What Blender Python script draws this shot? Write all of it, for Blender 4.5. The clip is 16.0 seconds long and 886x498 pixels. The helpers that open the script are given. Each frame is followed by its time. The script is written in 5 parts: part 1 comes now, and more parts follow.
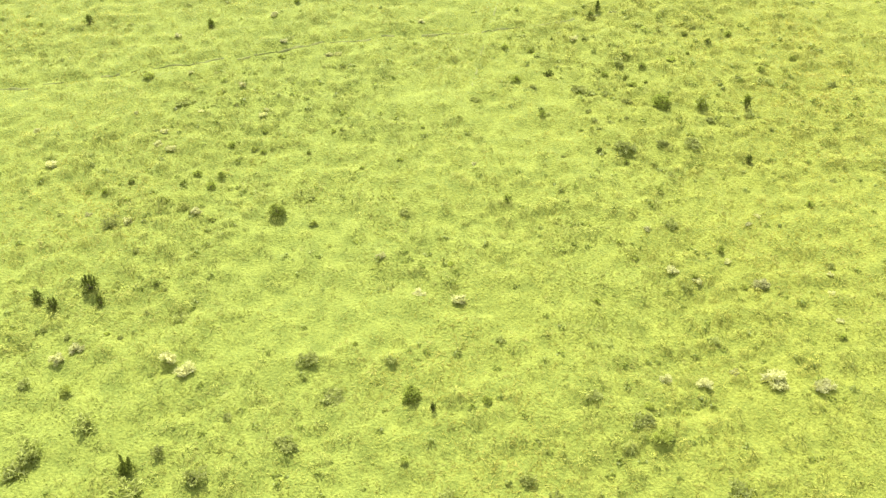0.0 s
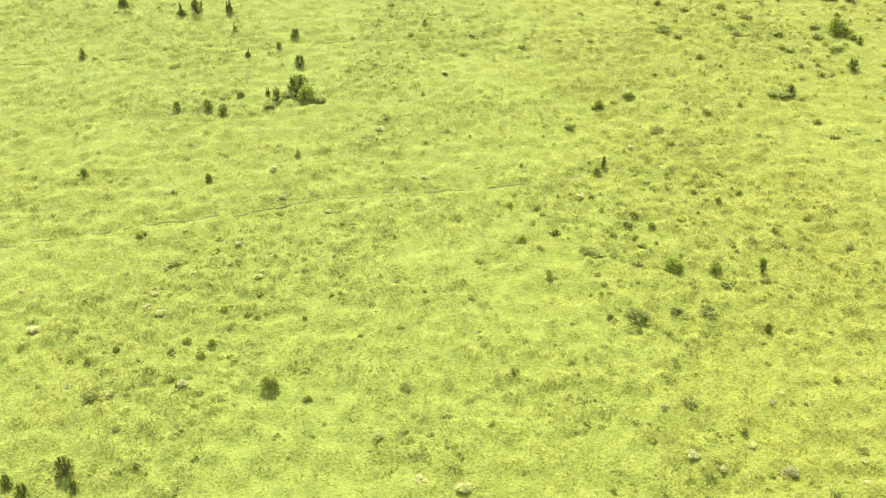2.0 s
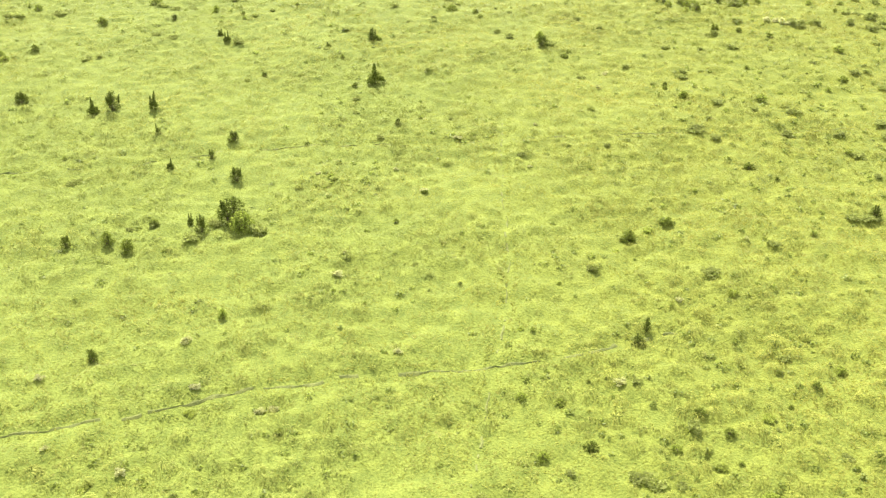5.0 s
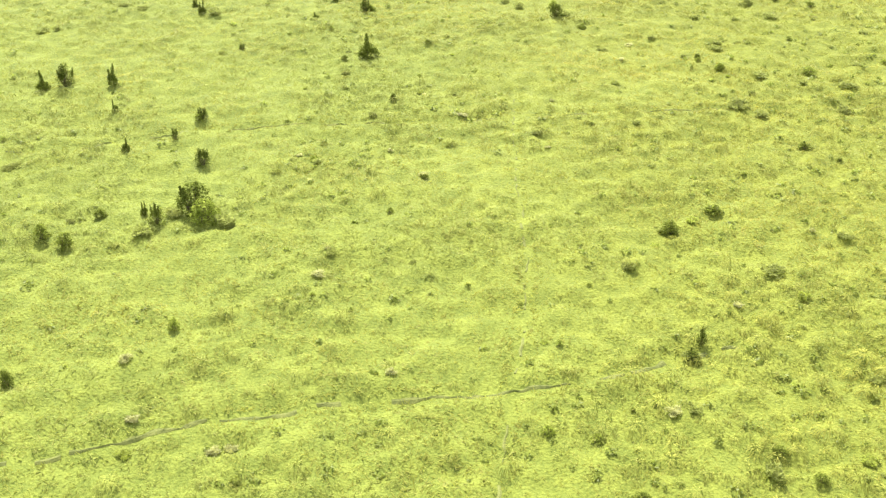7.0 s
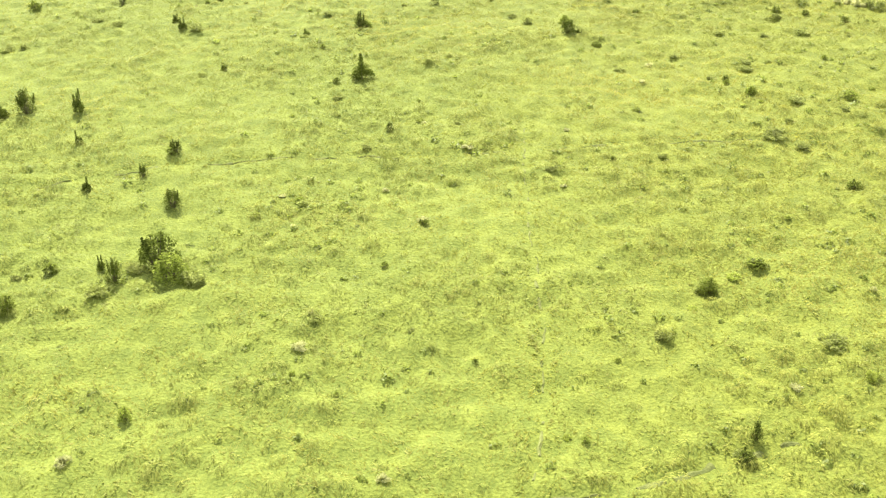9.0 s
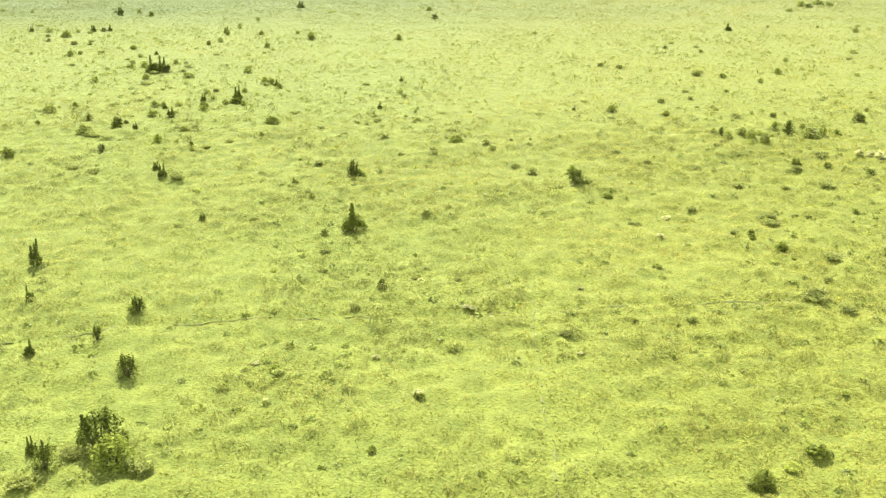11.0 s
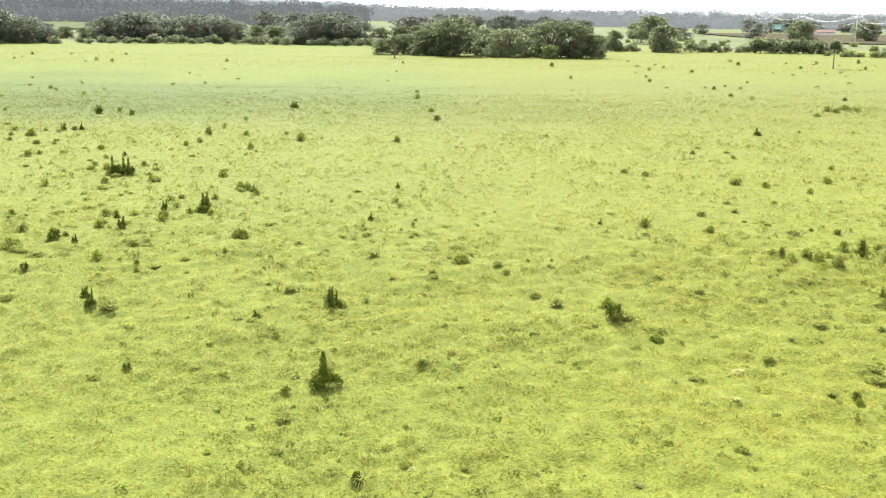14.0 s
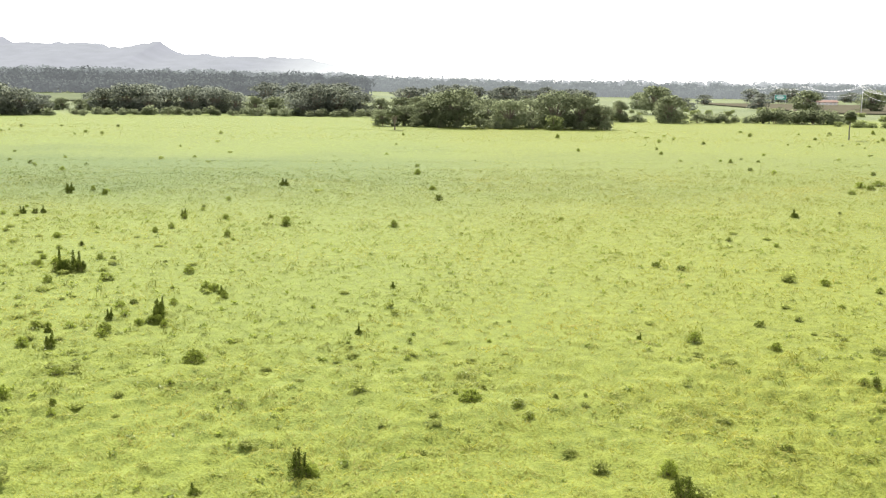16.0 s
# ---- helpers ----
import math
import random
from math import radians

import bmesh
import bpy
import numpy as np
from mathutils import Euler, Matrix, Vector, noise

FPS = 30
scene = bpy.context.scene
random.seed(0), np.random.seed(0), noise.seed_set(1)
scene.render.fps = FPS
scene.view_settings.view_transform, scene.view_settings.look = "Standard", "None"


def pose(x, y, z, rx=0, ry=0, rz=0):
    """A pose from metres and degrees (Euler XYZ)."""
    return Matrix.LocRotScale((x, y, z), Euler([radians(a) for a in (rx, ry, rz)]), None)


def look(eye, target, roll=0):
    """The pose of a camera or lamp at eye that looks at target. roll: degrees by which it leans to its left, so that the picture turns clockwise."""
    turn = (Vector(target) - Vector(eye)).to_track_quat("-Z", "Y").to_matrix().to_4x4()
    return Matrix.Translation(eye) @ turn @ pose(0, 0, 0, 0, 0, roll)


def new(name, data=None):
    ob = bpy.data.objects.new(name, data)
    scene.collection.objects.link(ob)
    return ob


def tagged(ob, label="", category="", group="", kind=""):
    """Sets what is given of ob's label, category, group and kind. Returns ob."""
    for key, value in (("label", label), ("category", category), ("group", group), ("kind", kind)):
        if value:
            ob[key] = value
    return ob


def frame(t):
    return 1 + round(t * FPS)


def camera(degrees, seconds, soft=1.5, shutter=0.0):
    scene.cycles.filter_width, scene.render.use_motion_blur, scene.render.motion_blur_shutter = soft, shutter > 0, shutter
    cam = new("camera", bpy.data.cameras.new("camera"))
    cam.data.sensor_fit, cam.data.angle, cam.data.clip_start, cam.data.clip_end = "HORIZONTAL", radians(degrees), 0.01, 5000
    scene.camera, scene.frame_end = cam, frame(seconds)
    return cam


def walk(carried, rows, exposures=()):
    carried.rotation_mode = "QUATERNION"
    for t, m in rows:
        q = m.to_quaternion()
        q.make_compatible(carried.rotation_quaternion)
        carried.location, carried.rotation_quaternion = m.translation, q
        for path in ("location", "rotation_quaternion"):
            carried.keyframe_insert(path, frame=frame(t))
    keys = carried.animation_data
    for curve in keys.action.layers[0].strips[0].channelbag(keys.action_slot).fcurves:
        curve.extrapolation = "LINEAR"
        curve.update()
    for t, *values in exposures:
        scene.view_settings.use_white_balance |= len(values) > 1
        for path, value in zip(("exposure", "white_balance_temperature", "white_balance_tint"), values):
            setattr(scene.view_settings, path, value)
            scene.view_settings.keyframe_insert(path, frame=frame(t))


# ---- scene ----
cam = camera(48.0, 16.0, 1.2)
PATH = [
    (0, (0.456, -0.661, 33.411), (0.438, 0.885, 32.142), -0.7),
    (0.5, (0.397, -0.335, 33.406), (0.376, 1.251, 32.187), -0.6),
    (1, (0.325, 0.016, 33.421), (0.302, 1.64, 32.253), -0.5),
    (1.5, (0.258, 1.08, 33.484), (0.234, 2.738, 32.366), -0.4),
    (2, (0.229, 3.203, 33.552), (0.213, 4.897, 32.489), -0.3),
    (2.5, (0.088, 6.301, 33.605), (0.108, 8.028, 32.596), -0.2),
    (3, (0.0, 9.986, 33.59), (0.019, 11.744, 32.637), -0.1),
    (3.5, (-0.065, 13.785, 32.989), (-0.045, 15.545, 32.039), -0.2),
    (4, (-0.185, 17.562, 31.93), (-0.157, 19.321, 30.979), -0.2),
    (6.3, (-0.257, 30.183, 24.858), (-0.221, 31.951, 23.924), 0.1),
    (6.5, (-0.215, 31.013, 24.608), (-0.182, 32.776, 23.665), -0.2),
    (7, (-0.256, 32.929, 23.584), (-0.221, 34.689, 22.636), -0.1),
    (7.5, (-0.254, 34.819, 23.195), (-0.219, 36.58, 22.248), -0.1),
    (8, (-0.134, 36.722, 23.148), (-0.102, 38.485, 22.202), -0.1),
    (8.5, (-0.145, 38.543, 23.13), (-0.113, 40.306, 22.186), -0.1),
    (9, (-0.148, 40.253, 22.555), (-0.116, 42.017, 21.614), -0.2),
    (9.3, (-0.168, 41.368, 22.053), (-0.135, 43.131, 21.108), -0.1),
    (9.4, (-0.175, 41.740, 21.886), (-0.142, 43.509, 20.954), -0.1),
    (9.5, (-0.182, 42.112, 21.719), (-0.148, 43.897, 20.817), -0.1),
    (9.6, (-0.182, 42.417, 21.600), (-0.147, 44.227, 20.751), -0.1),
    (9.7, (-0.182, 42.721, 21.481), (-0.147, 44.561, 20.698), -0.1),
    (9.8, (-0.181, 43.026, 21.363), (-0.146, 44.888, 20.635), -0.0),
    (9.9, (-0.181, 43.330, 21.244), (-0.146, 45.208, 20.555), -0.0),
    (10, (-0.181, 43.635, 21.125), (-0.146, 45.519, 20.454), 0.0),
    (10.2, (-0.199, 44.245, 21.057), (-0.161, 46.13, 20.39), -0.0),
    (12.3, (-0.131, 51.879, 18.526), (-0.088, 53.804, 17.987), 0.6),
    (12.5, (-0.105, 52.813, 18.478), (-0.063, 54.751, 17.985), 0.6),
    (13, (0.017, 55.378, 18.233), (0.057, 57.323, 17.768), 0.7),
    (13.5, (0.06, 58.543, 18.141), (0.101, 60.488, 17.678), 0.7),
    (14, (0.083, 61.974, 17.97), (0.124, 63.92, 17.507), 0.8),
    (14.5, (0.096, 65.704, 17.928), (0.137, 67.649, 17.466), 0.8),
    (15, (0.109, 69.472, 17.962), (0.15, 71.42, 17.51), 0.8),
    (15.5, (0.152, 73.19, 17.954), (0.191, 75.151, 17.564), 0.8),
    (16, (0.197, 76.722, 17.981), (0.234, 78.695, 17.652), 0.7),
]
walk(cam, [(t, look(eye, target, roll)) for t, eye, target, roll in PATH], exposures=[(0.0, 1.93), (10.0, 1.93), (12.5, 1.87), (14.0, 1.78), (15.3, 1.77), (16.0, 1.6)])

# ---- light: a high sun ahead, veiled sky ----
SUN_UP, SUN_LEFT = 47.0, 10.0
world = bpy.data.worlds.new("world")
scene.world = world
world.use_nodes = True
wn = world.node_tree
sky = wn.nodes.new("ShaderNodeTexSky")
sky.sky_type, sky.sun_disc = 'NISHITA', False
sky.sun_elevation, sky.sun_rotation = radians(SUN_UP), radians(-SUN_LEFT)
sky.air_density, sky.dust_density, sky.ozone_density = 1.0, 1.2, 1.0
veil = wn.nodes.new("ShaderNodeHueSaturation")
veil.inputs["Saturation"].default_value = 0.18
wn.links.new(sky.outputs[0], veil.inputs["Color"])
wn.links.new(veil.outputs[0], wn.nodes["Background"].inputs[0])
wn.nodes["Background"].inputs[1].default_value = 0.15
sun_data = bpy.data.lights.new("sun", "SUN")
sun_data.energy, sun_data.angle, sun_data.color = 3.65, radians(0.6), (1.0, 0.935, 0.82)
sun = new("sun", sun_data)
away = Vector((math.sin(radians(SUN_LEFT)) * math.cos(radians(SUN_UP)), -math.cos(radians(SUN_LEFT)) * math.cos(radians(SUN_UP)), -math.sin(radians(SUN_UP))))
sun.matrix_world = look((0, 0, 300), Vector((0, 0, 300)) + away)


# ---- materials ----
def times(n, l, colour, factor, gain):
    """The colour multiplied by the gain, as far as the factor goes."""
    grade = n.new("ShaderNodeMix"); grade.data_type = 'RGBA'
    grade.inputs["A"].default_value, grade.inputs["B"].default_value = (1, 1, 1, 1), (*gain, 1)
    l.new(factor, grade.inputs["Factor"])
    out = n.new("ShaderNodeVectorMath"); out.operation = 'MULTIPLY'
    l.new(colour, out.inputs[0]); l.new(grade.outputs["Result"], out.inputs[1])
    return out.outputs[0]


def spans(n, l, value, *steps):
    """Smooth steps (from, to, low, high) of a value, multiplied together."""
    last = None
    for a, b, low, high in steps:
        node = n.new("ShaderNodeMapRange")
        node.interpolation_type = 'SMOOTHSTEP'
        node.inputs["From Min"].default_value, node.inputs["From Max"].default_value = a, b
        node.inputs["To Min"].default_value, node.inputs["To Max"].default_value = low, high
        l.new(value, node.inputs["Value"])
        if last is None:
            last = node.outputs[0]
        else:
            both = n.new("ShaderNodeMath"); both.operation = 'MULTIPLY'
            l.new(last, both.inputs[0]); l.new(node.outputs[0], both.inputs[1])
            last = both.outputs[0]
    return last


def land_tones(n, l, geo, colour, cloud_shade):
    """How the sward's colour changes over the land: yellower on the right, distance haze beyond the rise and a band of
    cloud shadow both put into the colour, dull scrub past the boundary.
    """
    where = n.new("ShaderNodeSeparateXYZ")
    l.new(geo.outputs["Position"], where.inputs[0])
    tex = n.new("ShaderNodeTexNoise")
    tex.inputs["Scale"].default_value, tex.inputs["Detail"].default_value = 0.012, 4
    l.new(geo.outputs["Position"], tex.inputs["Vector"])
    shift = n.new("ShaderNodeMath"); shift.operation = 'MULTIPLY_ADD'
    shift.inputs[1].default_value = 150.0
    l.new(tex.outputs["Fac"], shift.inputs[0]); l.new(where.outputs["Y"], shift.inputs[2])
    wander = n.new("ShaderNodeTexNoise")
    wander.inputs["Scale"].default_value, wander.inputs["Detail"].default_value = 0.08, 3
    l.new(geo.outputs["Position"], wander.inputs["Vector"])
    across = n.new("ShaderNodeMath"); across.operation = 'MULTIPLY_ADD'
    across.inputs[1].default_value = 26.0
    l.new(wander.outputs["Fac"], across.inputs[0]); l.new(where.outputs["X"], across.inputs[2])
    colour = times(n, l, colour, spans(n, l, across.outputs[0], (6, 34, 0, 1)), (1.05, 1.0, 0.90))
    # Distance haze put into the grass colour: bluer and duller farther off.
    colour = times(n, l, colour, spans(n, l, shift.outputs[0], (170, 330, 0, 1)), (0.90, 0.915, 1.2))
    # A cloud's shadow painted into the grass as a band, stronger on the left.
    cloud_span = spans(n, l, shift.outputs[0], (262, 322, 0, 1), (385, 425, 1, 0))
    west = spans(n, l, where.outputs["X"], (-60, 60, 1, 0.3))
    clouded = n.new("ShaderNodeMath"); clouded.operation = 'MULTIPLY'
    l.new(cloud_span, clouded.inputs[0]); l.new(west, clouded.inputs[1])
    colour = times(n, l, colour, clouded.outputs[0], cloud_shade)
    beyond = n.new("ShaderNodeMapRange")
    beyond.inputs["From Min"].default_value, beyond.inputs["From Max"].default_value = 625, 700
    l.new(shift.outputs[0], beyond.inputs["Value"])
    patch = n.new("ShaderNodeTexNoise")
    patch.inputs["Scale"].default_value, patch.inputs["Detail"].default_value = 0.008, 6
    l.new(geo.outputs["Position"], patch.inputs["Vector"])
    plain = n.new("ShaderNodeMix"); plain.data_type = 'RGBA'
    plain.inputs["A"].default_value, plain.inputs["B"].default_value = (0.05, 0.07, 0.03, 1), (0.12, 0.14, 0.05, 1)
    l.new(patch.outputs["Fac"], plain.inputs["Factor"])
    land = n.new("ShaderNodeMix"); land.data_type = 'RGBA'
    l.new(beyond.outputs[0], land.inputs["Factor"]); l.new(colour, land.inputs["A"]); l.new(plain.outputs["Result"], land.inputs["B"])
    return land.outputs["Result"]


def leafy(name, low, high, tint, glow=0.35, patch=0.06, rough=0.6, fine=0.9, cloud_shade=None, gloss=0.25, vary=0.28):
    """Thin living leaf: each blade its own tone between low and high, patches drifting to tint, light passing through."""
    m = bpy.data.materials.new(name)
    m.use_nodes = True
    n, l = m.node_tree.nodes, m.node_tree.links
    p = n["Principled BSDF"]
    geo, where = n.new("ShaderNodeNewGeometry"), n.new("ShaderNodeTexCoord")
    own = n.new("ShaderNodeMix"); own.data_type = 'RGBA'
    own.inputs["A"].default_value, own.inputs["B"].default_value = (*low, 1), (*high, 1)
    l.new(geo.outputs["Random Per Island"], own.inputs["Factor"])
    big = n.new("ShaderNodeTexNoise")
    big.inputs["Scale"].default_value, big.inputs["Detail"].default_value = patch, 4
    l.new(geo.outputs["Position"], big.inputs["Vector"])
    ramp = n.new("ShaderNodeMapRange")
    ramp.inputs["From Min"].default_value, ramp.inputs["From Max"].default_value = 0.38, 0.66
    l.new(big.outputs["Fac"], ramp.inputs["Value"])
    drift = n.new("ShaderNodeMix"); drift.data_type = 'RGBA'
    drift.inputs["B"].default_value = (*tint, 1)
    l.new(ramp.outputs[0], drift.inputs["Factor"])
    l.new(own.outputs["Result"], drift.inputs["A"])
    small = n.new("ShaderNodeTexNoise")
    small.inputs["Scale"].default_value, small.inputs["Detail"].default_value = fine, 5
    l.new(geo.outputs["Position"], small.inputs["Vector"])
    tone = n.new("ShaderNodeMapRange")
    tone.inputs["From Min"].default_value, tone.inputs["From Max"].default_value = 0.3, 0.7
    tone.inputs["To Min"].default_value, tone.inputs["To Max"].default_value = 1 - vary, 1 + vary
    l.new(small.outputs["Fac"], tone.inputs["Value"])
    info = n.new("ShaderNodeObjectInfo")
    each = n.new("ShaderNodeMapRange")
    each.inputs["To Min"].default_value, each.inputs["To Max"].default_value = 0.8, 1.2
    l.new(info.outputs["Random"], each.inputs["Value"])
    both = n.new("ShaderNodeMath"); both.operation = 'MULTIPLY'
    l.new(tone.outputs[0], both.inputs[0]); l.new(each.outputs[0], both.inputs[1])
    paint = n.new("ShaderNodeVectorMath"); paint.operation = 'SCALE'
    shade = drift.outputs["Result"] if cloud_shade is None else land_tones(n, l, geo, drift.outputs["Result"], cloud_shade)
    l.new(shade, paint.inputs[0]); l.new(both.outputs[0], paint.inputs["Scale"])
    l.new(paint.outputs[0], p.inputs["Base Color"])
    p.inputs["Roughness"].default_value = rough
    p.inputs["Specular IOR Level"].default_value = gloss
    thin = n.new("ShaderNodeBsdfTranslucent")
    l.new(paint.outputs[0], thin.inputs["Color"])
    mix = n.new("ShaderNodeMixShader")
    mix.inputs[0].default_value = glow
    l.new(p.outputs[0], mix.inputs[1]); l.new(thin.outputs[0], mix.inputs[2])
    l.new(mix.outputs[0], n["Material Output"].inputs["Surface"])
    return m


def solid(name, low, high, scale, rough=0.9, metal=0.0, bump=0.3, cloud_shade=None, crisp=0.3, gloss=0.15):
    """Matt surface of two tones mixed by noise at two sizes, with relief."""
    m = bpy.data.materials.new(name)
    m.use_nodes = True
    n, l = m.node_tree.nodes, m.node_tree.links
    p, geo = n["Principled BSDF"], n.new("ShaderNodeNewGeometry")
    a, b = n.new("ShaderNodeTexNoise"), n.new("ShaderNodeTexNoise")
    for tex, s in ((a, scale), (b, scale * 7)):
        tex.inputs["Scale"].default_value, tex.inputs["Detail"].default_value = s, 6
        l.new(geo.outputs["Position"], tex.inputs["Vector"])
    mean = n.new("ShaderNodeMath"); mean.operation = 'ADD'
    l.new(a.outputs["Fac"], mean.inputs[0]); l.new(b.outputs["Fac"], mean.inputs[1])
    rng = n.new("ShaderNodeMapRange")
    rng.inputs["From Min"].default_value, rng.inputs["From Max"].default_value = 1 - crisp, 1 + crisp
    l.new(mean.outputs[0], rng.inputs["Value"])
    mix = n.new("ShaderNodeMix"); mix.data_type = 'RGBA'
    mix.inputs["A"].default_value, mix.inputs["B"].default_value = (*low, 1), (*high, 1)
    l.new(rng.outputs[0], mix.inputs["Factor"])
    l.new(mix.outputs["Result"] if cloud_shade is None else land_tones(n, l, geo, mix.outputs["Result"], cloud_shade), p.inputs["Base Color"])
    p.inputs["Roughness"].default_value, p.inputs["Metallic"].default_value = rough, metal
    p.inputs["Specular IOR Level"].default_value = gloss
    bp = n.new("ShaderNodeBump")
    bp.inputs["Strength"].default_value, bp.inputs["Distance"].default_value = bump, 0.1
    l.new(mean.outputs[0], bp.inputs["Height"]); l.new(bp.outputs[0], p.inputs["Normal"])
    return m


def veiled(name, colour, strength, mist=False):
    """Woods or a ridge so far away that they are seen as lit air: the haze is put in as emission; mist: dissolves into
    the bright sky towards its low end.
    """
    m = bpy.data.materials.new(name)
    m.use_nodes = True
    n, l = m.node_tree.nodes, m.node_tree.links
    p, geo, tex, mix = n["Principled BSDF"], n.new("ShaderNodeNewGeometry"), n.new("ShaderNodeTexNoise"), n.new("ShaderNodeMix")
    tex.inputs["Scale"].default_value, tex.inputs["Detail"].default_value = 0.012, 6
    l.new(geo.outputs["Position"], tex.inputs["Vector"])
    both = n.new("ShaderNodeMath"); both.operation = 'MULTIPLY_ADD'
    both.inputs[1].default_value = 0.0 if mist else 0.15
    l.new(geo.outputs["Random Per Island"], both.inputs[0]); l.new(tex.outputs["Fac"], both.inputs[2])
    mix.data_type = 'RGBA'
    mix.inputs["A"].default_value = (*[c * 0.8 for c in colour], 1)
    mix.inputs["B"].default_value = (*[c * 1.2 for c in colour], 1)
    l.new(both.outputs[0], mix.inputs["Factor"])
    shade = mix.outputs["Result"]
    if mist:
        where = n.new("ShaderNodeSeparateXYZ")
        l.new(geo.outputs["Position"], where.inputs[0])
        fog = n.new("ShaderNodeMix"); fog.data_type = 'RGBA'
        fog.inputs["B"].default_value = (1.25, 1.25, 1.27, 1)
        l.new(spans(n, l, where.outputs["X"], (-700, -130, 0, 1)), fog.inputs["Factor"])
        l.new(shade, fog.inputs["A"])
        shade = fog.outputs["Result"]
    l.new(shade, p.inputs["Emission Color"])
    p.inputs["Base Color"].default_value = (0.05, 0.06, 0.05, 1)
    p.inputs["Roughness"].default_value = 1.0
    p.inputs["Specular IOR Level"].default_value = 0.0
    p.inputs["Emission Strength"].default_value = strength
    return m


# Gain that darkens the grass colour where the painted cloud shadow lies.
CLOUD_SHADE = (0.66, 0.74, 0.85)
SWARD = leafy("pasture_grass", (0.185, 0.222, 0.036), (0.248, 0.268, 0.051), (0.290, 0.281, 0.050), 0.5, 0.055, 0.65, 0.9, CLOUD_SHADE, 0.25, 0.17)
TUFT = leafy("tuft_grass", (0.188, 0.225, 0.04), (0.262, 0.284, 0.064), (0.262, 0.276, 0.055), 0.25, 0.2, 0.75, 0.8, CLOUD_SHADE, 0.1, 0.25)
TURF = solid("pasture_turf", (0.088, 0.114, 0.018), (0.149, 0.178, 0.030), 1.1, 0.95, 0.0, 0.9, CLOUD_SHADE, 0.22)
DARK_LEAF = leafy("dark_leaf", (0.05, 0.066, 0.011), (0.14, 0.172, 0.032), (0.092, 0.115, 0.017), 0.35, 0.5, 0.8, 4, None, 0.0)
MID_LEAF = leafy("mid_leaf", (0.12, 0.155, 0.022), (0.28, 0.33, 0.06), (0.20, 0.24, 0.038), 0.55, 0.5, 0.8, 4, None, 0.03)
LIME_LEAF = leafy("lime_leaf", (0.15, 0.185, 0.018), (0.27, 0.315, 0.038), (0.215, 0.255, 0.028), 0.45, 0.5, 0.5, 4, None, 0.25)
WEED_LEAF = leafy("weed_leaf", (0.17, 0.215, 0.036), (0.27, 0.32, 0.06), (0.22, 0.265, 0.045), 0.6, 0.5, 0.5, 4, None, 0.25)
DRY_STALK = leafy("dry_stalk", (0.19, 0.222, 0.05), (0.35, 0.38, 0.13), (0.265, 0.295, 0.08), 0.6, 0.5, 0.8, 4, None, 0.05)
STRAW = leafy("straw_blade", (0.38, 0.40, 0.14), (0.56, 0.55, 0.28), (0.46, 0.47, 0.19), 0.65, 0.5, 0.7, 4)
GREEN_BLADE = leafy("green_blade", (0.20, 0.25, 0.035), (0.34, 0.38, 0.07), (0.28, 0.325, 0.05), 0.55, 0.5, 0.65, 4)
# Paler and greyer than a living leaf: some distance haze is in the colour.
TREE_LEAF = leafy("tree_leaf", (0.135, 0.156, 0.09), (0.19, 0.212, 0.12), (0.16, 0.182, 0.105), 0.8, 0.08, 0.9, 0.4, None, 0.0, 0.14)
SCRUB_LEAF = leafy("scrub_leaf", (0.15, 0.18, 0.07), (0.23, 0.26, 0.10), (0.19, 0.22, 0.085), 0.6, 0.08, 0.8, 0.4, None, 0.05)
# The tree leaf again, darker and bluer: shade and haze put into its colour.
SHADED_TREE_LEAF = leafy("forest_leaf", (0.125, 0.14, 0.105), (0.185, 0.20, 0.145), (0.155, 0.172, 0.14), 0.8, 0.08, 0.9, 0.4, None, 0.0, 0.14)
# Greyed leaf for the far belts, with distance haze put into the colour.
HAZED_LEAF = leafy("woodland_leaf", (0.115, 0.127, 0.105), (0.16, 0.172, 0.14), (0.135, 0.148, 0.12), 0.65, 0.02, 0.9, 0.1, None, 0.05)
BARK = solid("bark", (0.09, 0.07, 0.05), (0.20, 0.17, 0.13), 3.0)
STEM = solid("shrub_stem", (0.07, 0.06, 0.03), (0.15, 0.13, 0.07), 6.0)
# Trodden turf, its colour darkened further to paint in the groove's shade.
TRODDEN_SHADED = solid("trodden_turf", (0.055, 0.068, 0.016), (0.13, 0.142, 0.038), 1.5)
DUSTY = solid("worn_path", (0.10, 0.12, 0.026), (0.165, 0.178, 0.055), 2.5)
PLOUGH = solid("ploughed_soil", (0.06, 0.055, 0.04), (0.09, 0.085, 0.06), 0.05, 1.0, 0.0, 0.3, None, 0.3, 0.0)
MEADOW = solid("far_meadow", (0.085, 0.10, 0.062), (0.115, 0.13, 0.078), 0.02, 1.0, 0.0, 0.3, None, 0.3, 0.0)
CONCRETE = solid("concrete_pole", (0.42, 0.41, 0.39), (0.55, 0.54, 0.51), 2.0)
PALM_BARK = solid("palm_bark", (0.10, 0.09, 0.08), (0.16, 0.15, 0.13), 2.0)
WIRE = solid("aluminium_wire", (0.65, 0.65, 0.65), (0.75, 0.75, 0.75), 1.0, 0.35, 1.0, 0.0)
SIGN = solid("sign_green", (0.06, 0.24, 0.20), (0.08, 0.29, 0.24), 0.5, 0.6, 0.0, 0.0)
SIGN_EDGE = solid("sign_white", (0.7, 0.7, 0.7), (0.8, 0.8, 0.8), 0.5, 0.5, 0.0, 0.0)
STEEL = solid("galvanised_steel", (0.4, 0.4, 0.4), (0.5, 0.5, 0.5), 1.0, 0.5, 0.8, 0.0)
